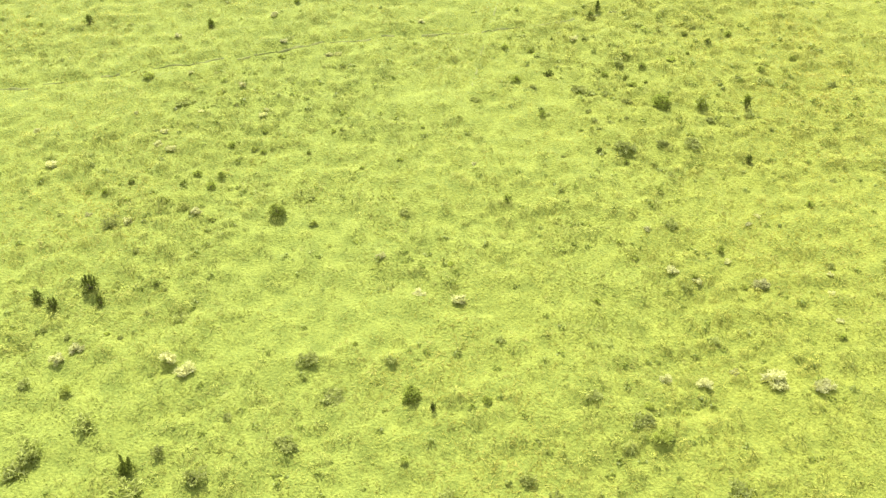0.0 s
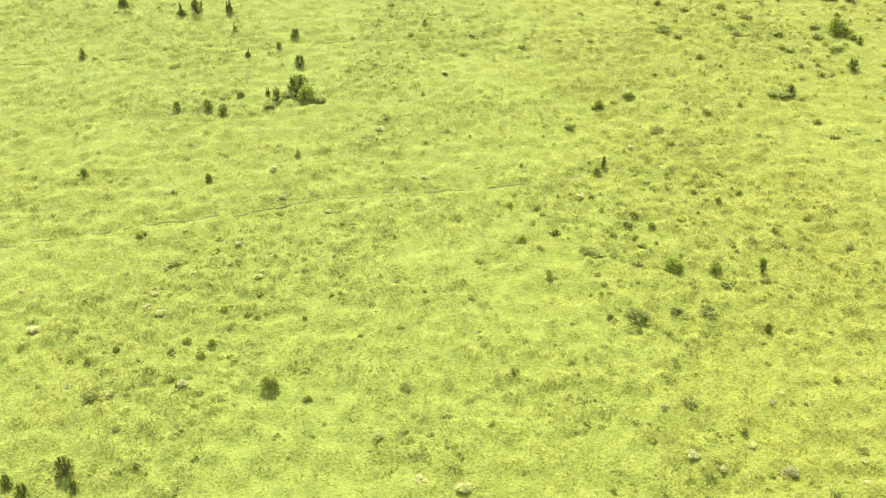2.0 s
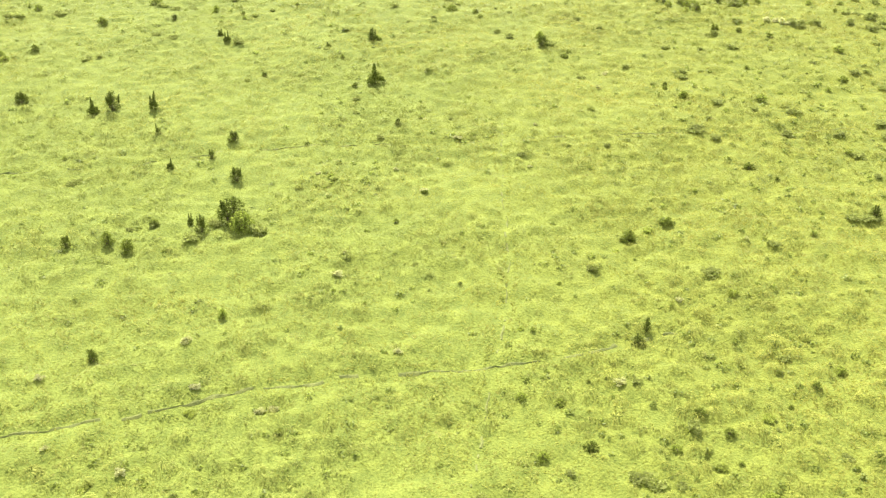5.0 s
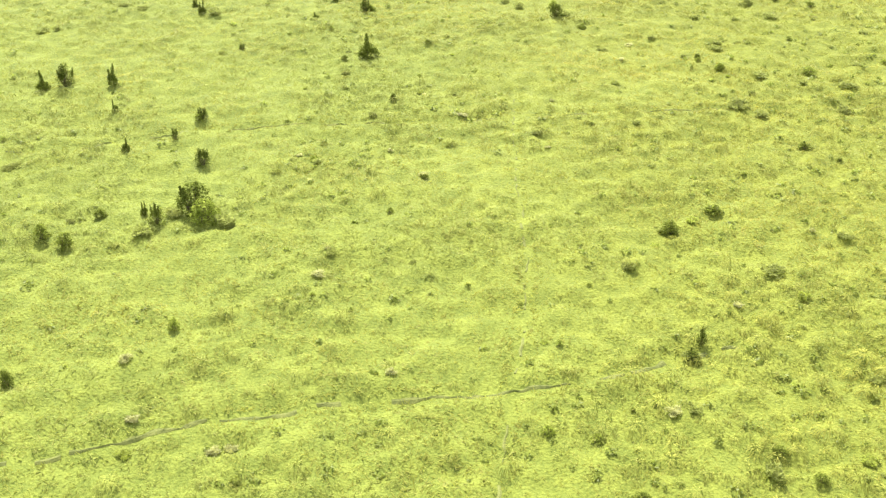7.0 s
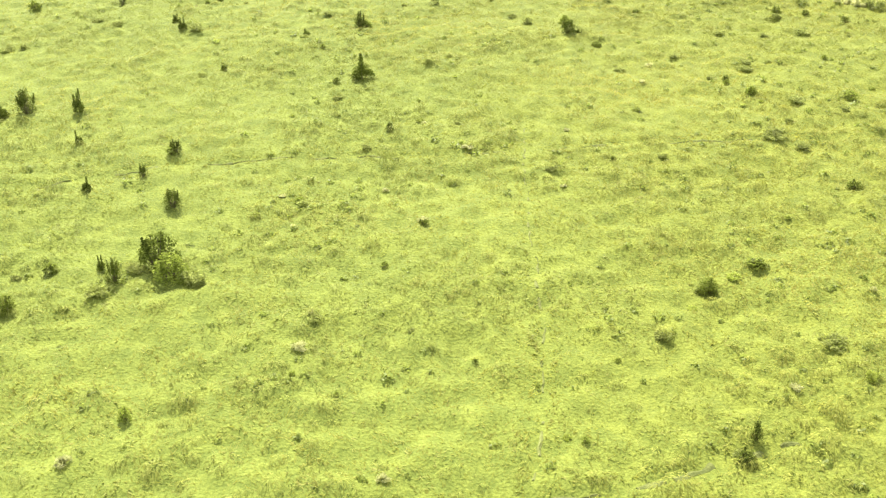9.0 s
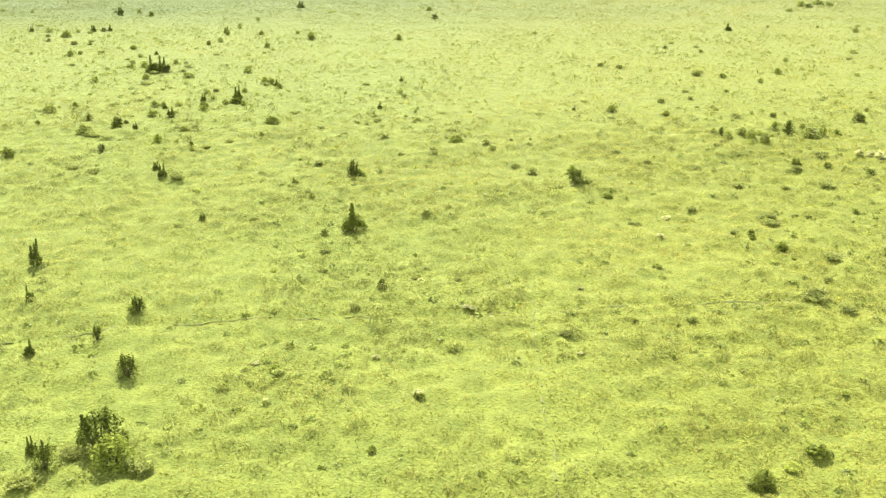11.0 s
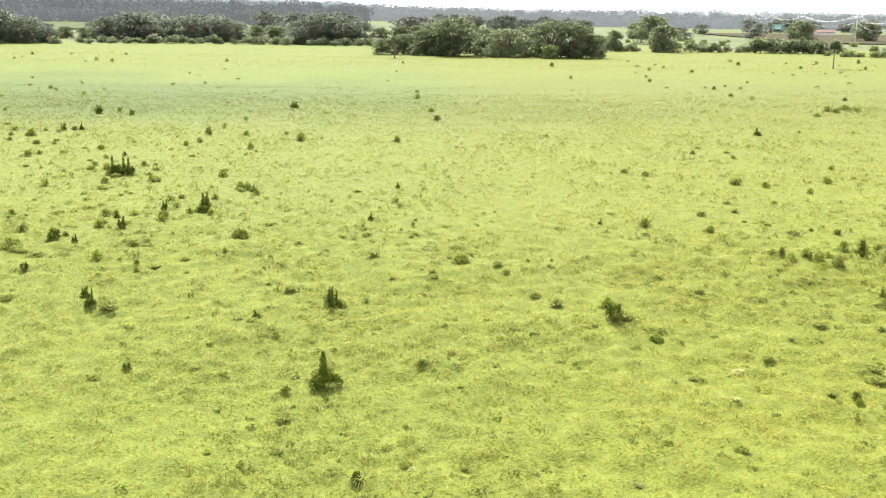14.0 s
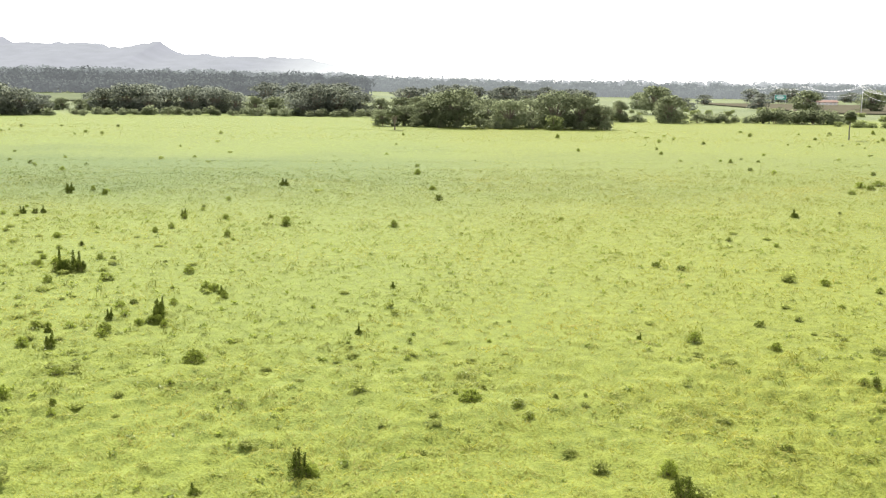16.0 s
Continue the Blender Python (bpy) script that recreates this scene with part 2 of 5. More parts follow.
BRICKRED = solid("red_roof", (0.17, 0.11, 0.09), (0.22, 0.15, 0.125), 0.6)
WALL_PALE = solid("pale_wall", (0.55, 0.50, 0.46), (0.65, 0.60, 0.56), 0.6)
# Haze painted as glow, paler the farther off the woods or hills stand.
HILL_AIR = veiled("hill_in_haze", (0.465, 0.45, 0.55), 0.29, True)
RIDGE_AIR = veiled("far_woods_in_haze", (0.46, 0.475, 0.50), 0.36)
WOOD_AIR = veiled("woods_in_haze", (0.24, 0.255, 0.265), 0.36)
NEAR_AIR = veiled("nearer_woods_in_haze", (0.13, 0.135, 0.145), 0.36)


# ---- forms ----
def mesh_of(name, verts, faces, material):
    me = bpy.data.meshes.new(name)
    me.from_pydata(verts, [], faces)
    me.materials.append(material)
    return me


def soup(name, corners, material):
    """One mesh from an array of loose polygons, shaped (count, corners, 3)."""
    count, k, _ = corners.shape
    me = bpy.data.meshes.new(name)
    me.vertices.add(count * k)
    me.vertices.foreach_set("co", corners.astype(np.float32).ravel())
    me.loops.add(count * k)
    me.loops.foreach_set("vertex_index", np.arange(count * k, dtype=np.int32))
    me.polygons.add(count)
    me.polygons.foreach_set("loop_start", np.arange(0, count * k, k, dtype=np.int32))
    me.update(calc_edges=True)
    me.materials.append(material)
    return me


def part(name, me, parent, label=""):
    ob = new(name, me)
    ob.parent = parent
    return tagged(ob, label)


def terrain(x, y):
    """Height of the land: a slow rise, a hollow beyond it, a low crest, and foothills far to the left."""
    x, y = np.asarray(x, float), np.asarray(y, float)
    s = np.clip((y - 45) / 125, 0, 1)
    h = 1.9 * s * s * (3 - 2 * s)
    h = h - 1.4 * np.exp(-((y - 310) / 60) ** 2) * (1 + 0.8 / (1 + np.exp(np.clip(x / 40, -50, 50))))
    far = np.clip((y - 700) / 900, 0, 1)
    return h + 16 * far * far * (3 - 2 * far) / (1 + np.exp(np.clip((x + 150) / 150, -50, 50)))


def lattice(x, y, size, seed):
    """Smooth value noise from 0 to 1 on a lattice of that size."""
    u, v = np.asarray(x) / size, np.asarray(y) / size
    i, j = np.floor(u).astype(np.int64), np.floor(v).astype(np.int64)
    fu, fv = u - i, v - j
    fu, fv = fu * fu * (3 - 2 * fu), fv * fv * (3 - 2 * fv)

    def dot(a, b):
        k = (a * 374761393 + b * 668265263 + seed * 974634537) & 0x7FFFFFFF
        k = ((k ^ (k >> 13)) * 1274126177) & 0x7FFFFFFF
        return ((k ^ (k >> 16)) & 0xFFFF) / 65535.0

    low = dot(i, j) * (1 - fu) + dot(i + 1, j) * fu
    high = dot(i, j + 1) * (1 - fu) + dot(i + 1, j + 1) * fu
    return low * (1 - fv) + high * fv


# Cattle tracks, as lines of places on the ground.
TRACKS = [
    [(-45, 53), (-30, 57), (-23.9, 58.3), (-20.3, 59.5), (-16.1, 60.5), (-12.1, 61.8), (-9.0, 62.9), (-5.7, 63.5), (-2.4, 64.4), (2.7, 64.7), (6.2, 65.2), (8.4, 65.9), (10.5, 66.9), (13.0, 67.7)],
    [(-45, 86), (-22.9, 89.2), (-20.1, 89.8), (-17.4, 90.8), (-13.5, 92.0), (-9.1, 92.4), (-5.7, 92.6), (-1.9, 92.5), (4.6, 93.2), (10.9, 94.1), (16.3, 94.4), (26.8, 94.9), (50, 97)],
    [(1.6, 56.0), (2.3, 60.4), (3.0, 64.3), (3.8, 68.2), (4.2, 70.9), (4.7, 75.0), (4.8, 79.1), (4.9, 83.9), (5.4, 92.0), (6.0, 99.0)],
]


def off_track(x, y):
    """Distance to the nearest cattle track."""
    best = np.full(np.shape(x), 99.0)
    for line, extra in zip(TRACKS, (0.0, 0.06, 0.09)):
        for (ax, ay), (bx, by) in zip(line, line[1:]):
            k = np.clip(((x - ax) * (bx - ax) + (y - ay) * (by - ay)) / ((bx - ax) ** 2 + (by - ay) ** 2), 0, 1)
            best = np.minimum(best, np.hypot(x - ax - k * (bx - ax), y - ay - k * (by - ay)) + extra)
    return best


def humps(x, y):
    """Uneven turf: hummocks where cattle tread and tussocks grow."""
    return 0.15 * (lattice(x, y, 1.5, 3) - 0.5) + 0.34 * (lattice(x, y, 0.8, 4) - 0.5) + 0.35 * (lattice(x, y, 6.0, 5) - 0.5)


def spread(inner, step, outer, growth=1.16):
    """Even steps inside, growing ones out to the horizon."""
    line, s = [inner], step
    while line[-1] < outer:
        s *= growth
        line.append(min(line[-1] + s, outer))
    return line[1:]


xs = np.array([-v for v in spread(54, 0.38, 4600)][::-1] + list(np.arange(-54, 54.01, 0.38)) + spread(54, 0.38, 4600))
ys = np.array([18 - (v - 1) for v in spread(1, 0.38, 4600)][::-1] + list(np.arange(18, 134.01, 0.38)) + spread(134, 0.38, 4600))
gx, gy = np.meshgrid(xs, ys)
fade = np.clip((150 - gy) / 20, 0, 1) * np.clip((66 - np.abs(gx)) / 10, 0, 1)
gz = terrain(gx, gy) + humps(gx, gy) * fade - 0.14 * np.exp(-(off_track(gx, gy) / 0.45) ** 2)
rows, cols = gx.shape
k = np.arange(rows * cols).reshape(rows, cols)
quads = np.stack([k[:-1, :-1], k[:-1, 1:], k[1:, 1:], k[1:, :-1]], -1).reshape(-1, 4)
me = bpy.data.meshes.new("ground")
me.vertices.add(rows * cols)
me.vertices.foreach_set("co", np.stack([gx, gy, gz], -1).astype(np.float32).ravel())
me.loops.add(quads.size)
me.loops.foreach_set("vertex_index", quads.astype(np.int32).ravel())
me.polygons.add(len(quads))
me.polygons.foreach_set("loop_start", np.arange(0, quads.size, 4, dtype=np.int32))
me.update(calc_edges=True)
me.polygons.foreach_set("use_smooth", np.ones(len(quads), dtype=bool))
me.materials.append(TURF)
tagged(new("ground", me), "bright yellow-green pasture turf, uneven and grazed", "ground", kind="structure")


def on_ground(x, y):
    """Height of the ground's own skin, between its corners."""
    i, j = int(np.clip(np.searchsorted(xs, x) - 1, 0, len(xs) - 2)), int(np.clip(np.searchsorted(ys, y) - 1, 0, len(ys) - 2))
    u, v = (x - xs[i]) / (xs[i + 1] - xs[i]), (y - ys[j]) / (ys[j + 1] - ys[j])
    return float(gz[j, i] * (1 - u) * (1 - v) + gz[j, i + 1] * u * (1 - v) + gz[j + 1, i] * (1 - u) * v + gz[j + 1, i + 1] * u * v)


def ribbon(line, wide, number):
    """A trodden cattle track: a narrow sunken strip following the line, its edges wandering."""
    verts, faces = [], []
    for (ax, ay), (bx, by) in zip(line, line[1:]):
        steps = max(2, int(math.hypot(bx - ax, by - ay) / 0.15))
        nx, ny = -(by - ay), bx - ax
        n = math.hypot(nx, ny)
        for s in range(steps):
            f = s / steps
            x, y = ax + (bx - ax) * f, ay + (by - ay) * f
            w = wide * (0.25 + 1.5 * float(lattice(x, y, 0.4, 41 + number)))
            o = 0.25 * (float(lattice(x, y, 2.3, 44 + number)) - 0.5) + 0.14 * (float(lattice(x, y, 0.35, 45 + number)) - 0.5)
            for side in (-1, 0, 1):
                px, py = x + nx / n * (o + side * w / 2), y + ny / n * (o + side * w / 2)
                verts.append((px, py, on_ground(px, py) + 0.045 - 0.04 * abs(side)))
    for i in range(len(verts) // 3 - 1):
        a = 3 * i
        if lattice(verts[a][0], verts[a][1], (0.7, 1.2, 0.4)[number], 47 + number) < (0.36, 0.5, 0.5)[number]:
            continue
        faces += [(a, a + 1, a + 4, a + 3), (a + 1, a + 2, a + 5, a + 4)]
    worn = number == 2
    tagged(new("cattle_track", mesh_of("cattle_track", verts, faces, DUSTY if worn else TRODDEN_SHADED)), "faint pale worn path through the grass" if worn else "narrow trodden cattle track through the grass", "track", kind="structure")


for number, (line, wide) in enumerate(zip(TRACKS, (0.20, 0.16, 0.10))):
    ribbon(line, wide, number)

# ---- grass ----
rng = np.random.default_rng(7)


def half_width(y):
    """Half the breadth of the sown pasture, wider than what is ever seen."""
    return 2 + np.maximum(0.445 * np.hypot(y - 8, 33) + 4, 0.46 * (y - 40) + 8) * (y < 150) + (0.47 * (y - 35) + 10) * (y >= 150)


def sown(y0, y1, step):
    """Jittered places over the seen part of the pasture."""
    wide = 1.35 * float(half_width(np.array(y1)))
    x, y = np.meshgrid(np.arange(-wide, wide, step), np.arange(y0, y1, step))
    x, y = x.ravel() + rng.uniform(-0.5, 0.5, x.size) * step, y.ravel() + rng.uniform(-0.5, 0.5, y.size) * step
    keep = np.abs(x) < half_width(y) * (0.97 + 0.38 * rng.uniform(0, 1, x.size) ** 3)
    return x[keep], y[keep]


def blades(x, y, length, blade, count, lean, wide):
    """Tufts at the places given: count pointed blades each, leaning outwards."""
    n = x.size
    turn = rng.uniform(0, 2 * np.pi, (n, count))
    out = rng.uniform(0.05, 1, (n, count)) * wide[:, None]
    bx, by = x[:, None] + np.cos(turn) * out, y[:, None] + np.sin(turn) * out
    ln = length[:, None] * rng.uniform(0.55, 1.15, (n, count))
    tilt = rng.uniform(1.02, lean, (n, count))
    way = turn + rng.normal(0, 0.7, (n, count))
    tx, ty = bx + np.cos(way) * np.sin(tilt) * ln, by + np.sin(way) * np.sin(tilt) * ln
    tz = height_at(tx, ty) + np.cos(tilt) * ln
    side = rng.uniform(0, 2 * np.pi, (n, count))
    w = blade[:, None] * rng.uniform(0.6, 1.3, (n, count))
    sx, sy = np.cos(side) * w, np.sin(side) * w
    root = height_at(bx, by) - 0.04
    return np.stack([np.stack([bx - sx, by - sy, root], -1), np.stack([bx + sx, by + sy, root], -1), np.stack([tx, ty, tz], -1)], 2).reshape(-1, 3, 3)


def height_at(x, y):
    return terrain(x, y) + humps(x, y) * np.clip((150 - y) / 20, 0, 1)


def grass(name, y0, y1, step, count, length, blade, fades):
    """Short grazed grass; thins out across the fades so that one zone runs into the next."""
    x, y = sown(y0, y1, step)
    clear = off_track(x, y)
    rich = 0.55 * lattice(x, y, 0.8, 11) + 0.45 * lattice(x, y, 3.5, 12)
    zone = np.clip((y - fades[0]) / (fades[1] - fades[0]), 0, 1) * np.clip((fades[3] - y) / (fades[3] - fades[2]), 0, 1)
    keep = (rng.uniform(0.16, 0.32, x.size) < clear) & (rng.uniform(0, 1, x.size) < (0.45 + 1.0 * rich) * zone)
    x, y, rich, clear = x[keep], y[keep], rich[keep], clear[keep]
    high = length * (0.45 + 1.2 * rich ** 2) * np.clip(0.2 + 0.9 * clear, 0.3, 1.0)
    corners = blades(x, y, high, np.full(x.size, blade), count, 1.5, np.full(x.size, step * 0.6))
    tagged(new(name, soup(name, corners, SWARD)), "bright yellow-green grazed grass covering the pasture", "grass", kind="stuff")


grass("grass", 6, 150, 0.275, 5, 0.38, 0.033, (5, 20, 112, 150))
grass("grass", 112, 330, 0.68, 5, 0.44, 0.07, (112, 150, 230, 330))
grass("grass", 225, 540, 1.8, 5, 0.36, 0.12, (225, 330, 500, 560))


def tufts(name, y0, y1, step, count, size, fades):
    """Tufts left by the cattle: small mounds thatched with narrow blades that fall outwards from the crown."""
    x, y = sown(y0, y1, step)
    zone = np.clip((y - fades[0]) / (fades[1] - fades[0]), 0, 1) * np.clip((fades[3] - y) / (fades[3] - fades[2]), 0, 1)
    rough = 0.6 * lattice(x, y, 7, 15) + 0.4 * lattice(x, y, 2.2, 16)
    rough = rough + 0.25 * np.exp(-((x - 15) / 9) ** 2 - ((y - 61) / 9) ** 2) + 0.2 * np.exp(-((x + 16) / 10) ** 2 - ((y - 50) / 10) ** 2)
    keep = (off_track(x, y) > 0.35) & (rng.uniform(0, 1, x.size) < np.clip(1.9 * rough - 0.55, 0.06, 0.8) * zone)
    x, y, rough = x[keep], y[keep], rough[keep]
    r = (size * np.minimum(rng.lognormal(-0.1, 0.42, x.size), 1.7) * (0.75 + 0.5 * np.minimum(rough, 1.0)))[:, None]
    tall = r * rng.uniform(0.55, 1.0, (x.size, 1))
    turn, f = rng.uniform(0, 2 * np.pi, (x.size, count)), rng.uniform(0.0, 0.85, (x.size, count)) ** 0.7
    z = height_at(x, y)[:, None] - 0.04
    wide = rng.uniform(0.04, 0.09, f.shape) * (17 / count) ** 0.6
    lift = rng.uniform(-0.08, 0.14, f.shape)
    skew = rng.normal(0, 0.25, f.shape)

    def at(g, side, up):
        c, s = np.cos(turn + skew * g), np.sin(turn + skew * g)
        return np.stack([x[:, None] + r * (c * g - s * side), y[:, None] + r * (s * g + c * side), z + tall * (np.sqrt(np.clip(1.15 - g * g, 0.0, 1)) + up)], -1)

    corners = np.stack([at(f * 0.9, 0, lift * 0.3), at(f + 0.18, wide, lift), at(f + 0.42, 0, lift * 1.3 - 0.05), at(f + 0.18, -wide, lift)], 2).reshape(-1, 4, 3)
    tagged(new(name, soup(name, corners, TUFT)), "soft tufts of longer grass over the pasture", "grass", kind="stuff")


tufts("grass_tufts", 6, 150, 0.54, 17, 0.18, (5, 20, 112, 150))
tufts("grass_tufts", 6, 150, 1.2, 60, 0.3, (5, 20, 112, 150))
tufts("grass_tufts", 112, 330, 1.3, 14, 0.32, (112, 150, 230, 330))


# ---- shrubs and weeds ----
def leaf_cards(centres, normals, length, width, curl=0.5):
    """Small pointed leaves (four corners) at the centres, facing roughly along the normals."""
    n = len(centres)
    spin = normals + rng.normal(0, curl, (n, 3))
    spin /= np.linalg.norm(spin, axis=1, keepdims=True) + 1e-9
    along = np.cross(spin, rng.normal(0, 1, (n, 3)))
    along /= np.linalg.norm(along, axis=1, keepdims=True) + 1e-9
    across = np.cross(spin, along)
    ln = (length * rng.uniform(0.7, 1.3, n))[:, None]
    wd = (width * rng.uniform(0.7, 1.3, n))[:, None]
    return np.stack([centres - along * ln * 0.5, centres + across * wd * 0.5 + along * ln * 0.05, centres + along * ln * 0.5 - spin * ln * 0.12, centres - across * wd * 0.5 + along * ln * 0.05], 1)


def lobed(count, lobes, flat=1.0):
    """Points over the skins of overlapping lobes, and the ways outwards."""
    pick = rng.integers(0, len(lobes), count)
    c, r = lobes[pick, :3], lobes[pick, 3:4]
    d = rng.normal(0, 1, (count, 3))
    d /= np.linalg.norm(d, axis=1, keepdims=True)
    reach = rng.uniform(0.55, 1.08, (count, 1)) ** 0.6
    return c + d * r * reach * np.array([1, 1, flat]), d


def rods(lines, sides=4):
    """Tapered round stems: each line is a list of (place, radius)."""
    verts, faces = [], []
    for line in lines:
        base = len(verts)
        for p, r in line:
            for s in range(sides):
                a = 2 * math.pi * s / sides
                verts.append((p[0] + r * math.cos(a), p[1] + r * math.sin(a), p[2]))
        for ring in range(len(line) - 1):
            for s in range(sides):
                a, b = base + ring * sides + s, base + ring * sides + (s + 1) % sides
                faces.append((a, b, b + sides, a + sides))
        faces.append(tuple(base + (len(line) - 1) * sides + s for s in range(sides)))
    return verts, faces


def bush_form(leaves, leaf, material, spires, round_top):
    """A shrub one metre wide and high: a dense dome of leaf lobes down to the ground, ragged at its top, with a few upright shoots."""
    lobes, lines = [(0, 0, 0.3, 0.27), (0.08, 0.05, 0.2, 0.28), (-0.08, -0.04, 0.22, 0.26)], []
    for i in range(26):
        a, up = 2.4 * i + rng.uniform(-0.4, 0.4), (i + 0.5) / 26
        r = rng.uniform(0.1, 0.17)
        d = (0.5 - r) * math.sqrt(max(0.02, 1 - up * up)) * rng.uniform(0.75, 1.08)
        z = 0.08 + (0.80 if round_top else 0.5) * up * rng.uniform(0.8, 1.08)
        lobes.append((math.cos(a) * d, math.sin(a) * d, z, r))
        lines.append([((0.04 * math.cos(a), 0.04 * math.sin(a), -0.06), 0.012), ((math.cos(a) * d * 0.6, math.sin(a) * d * 0.6, z * 0.6), 0.008), ((math.cos(a) * d, math.sin(a) * d, z + 0.05), 0.004)])
    for _ in range(spires):
        a, d = rng.uniform(0, 6.28), rng.uniform(0.03, 0.3)
        top = rng.uniform(0.95, 1.15) - 0.6 * d
        for s in range(6):
            f = s / 5
            lobes.append((math.cos(a) * d * (1 + 0.2 * f), math.sin(a) * d * (1 + 0.2 * f), 0.45 + (top - 0.5) * f, 0.055 - 0.038 * f))
        lines.append([((math.cos(a) * d * 0.3, math.sin(a) * d * 0.3, -0.06), 0.018), ((math.cos(a) * d, math.sin(a) * d, 0.4), 0.011), ((math.cos(a) * d * 1.2, math.sin(a) * d * 1.2, top - 0.02), 0.004)])
    where, out = lobed(leaves, np.array(lobes), 1.0)
    where[:, 2] = np.maximum(where[:, 2], rng.uniform(0.0, 0.08, leaves))
    return soup("foliage", leaf_cards(where, out + np.array([0, 0, 0.5]), leaf, leaf * 0.6), material), mesh_of("stem", *rods(lines), STEM)


def shoot_form(leaves, leaf, material, stems):
    """Tall shrub one metre wide and high: a dense mound of leaves from which a few thick leafy shoots stand up."""
    lobes, lines = [], []
    for i in range(stems):
        a, d = 6.28 * i / stems + rng.uniform(-0.5, 0.5), rng.uniform(0.1, 0.2)
        top = rng.uniform(0.76, 0.92) if i else 1.0
        lean = rng.uniform(0.0, 0.05)
        for s in range(8):
            f = s / 7
            lobes.append((math.cos(a) * (d + lean * f), math.sin(a) * (d + lean * f), 0.3 + (top - 0.34) * f, 0.04 + 0.09 * (1 - f) ** 0.7))
        lines.append([((math.cos(a) * 0.08, math.sin(a) * 0.08, -0.06), 0.022), ((math.cos(a) * d, math.sin(a) * d, 0.4 * top), 0.014), ((math.cos(a) * (d + lean), math.sin(a) * (d + lean), top), 0.004)])
    for i in range(34):
        up = rng.uniform(0, 1)
        a, d = 2.4 * i + rng.uniform(-0.4, 0.4), 0.38 * math.sqrt(1 - up * up) * math.sqrt(rng.uniform(0.2, 1))
        lobes.append((math.cos(a) * d, math.sin(a) * d, 0.05 + 0.38 * up, rng.uniform(0.1, 0.15)))
    where, out = lobed(leaves, np.array(lobes), 0.9)
    where[:, 2] = np.maximum(where[:, 2], rng.uniform(0.0, 0.06, leaves))
    return soup("foliage", leaf_cards(where, out + np.array([0, 0, 0.4]), leaf, leaf * 0.55), material), mesh_of("stem", *rods(lines), STEM)


def fuzz_form(count, material, length, thin, fall=0.45):
    """A loose clump of stalks and narrow leaves one metre wide and high, thickest low down."""
    lobes = []
    for _ in range(12):
        a, d = rng.uniform(0, 6.28), 0.36 * math.sqrt(rng.uniform(0, 1))
        lobes.append((math.cos(a) * d, math.sin(a) * d, rng.uniform(0.15, 0.75 - 0.9 * d), rng.uniform(0.10, 0.2)))
    where, out = lobed(count, np.array(lobes), 1.0)
    where[:, 2] = np.maximum(where[:, 2], rng.uniform(0.02, 0.1, count))
    up = np.stack([rng.normal(0, fall, count), rng.normal(0, fall, count), np.ones(count)], 1) + out * 1.2 * fall
    up /= np.linalg.norm(up, axis=1, keepdims=True)
    side = np.cross(up, rng.normal(0, 1, (count, 3)))
    side /= np.linalg.norm(side, axis=1, keepdims=True)
    ln, w = (length * rng.uniform(0.5, 1.4, count))[:, None], thin * rng.uniform(0.6, 1.4, (count, 1))
    return soup("tuft", np.stack([where - up * ln * 0.5, where + side * w, where + up * ln * 0.5, where - side * w], 1), material)


def kinds():
    table = {}
    table["B"] = [("shrub", bush_form(2200, 0.066, DARK_LEAF, 3 + 2 * i, True), "dark green leafy shrub standing in the pasture", "shrub") for i in range(4)]
    table["L"] = [("leafy_shrub", bush_form(1150, 0.09, MID_LEAF, 1, True), "mid-green broad-leaved shrub standing in the pasture", "shrub") for i in range(3)]
    table["T"] = [("tall_shrub", shoot_form(2300, 0.066, DARK_LEAF, (2, 1, 3, 2)[i]), "tall dark shrub with upright leafy shoots", "shrub") for i in range(4)]
    table["K"] = [("low_bush", bush_form(1300, 0.075, LIME_LEAF, 0, True), "rounded lime-green bush in the grass", "bush") for i in range(2)]
    table["b"] = [("weed", bush_form(320, 0.135, DARK_LEAF if i == 3 else MID_LEAF, i % 2, True), "small leafy green weed in the grass", "weed") for i in range(4)]
    table["D"] = [("weed_clump", (fuzz_form(320, DRY_STALK, 0.2, 0.035, 0.8), bush_form(110, 0.07, MID_LEAF, 0, False)[0]), "grey-green clump of dry stalks and weeds", "weed") for i in range(4)]
    table["P"] = [("grass_tussock", (fuzz_form(600, STRAW, 0.30, 0.018, 1.1),), "pale straw-coloured grass tussock", "tussock") for i in range(3)]
    table["G"] = [("grass_tussock", (fuzz_form(600, GREEN_BLADE, 0.30, 0.02, 1.1),), "lush yellow-green grass tussock", "tussock") for i in range(3)]
    return table


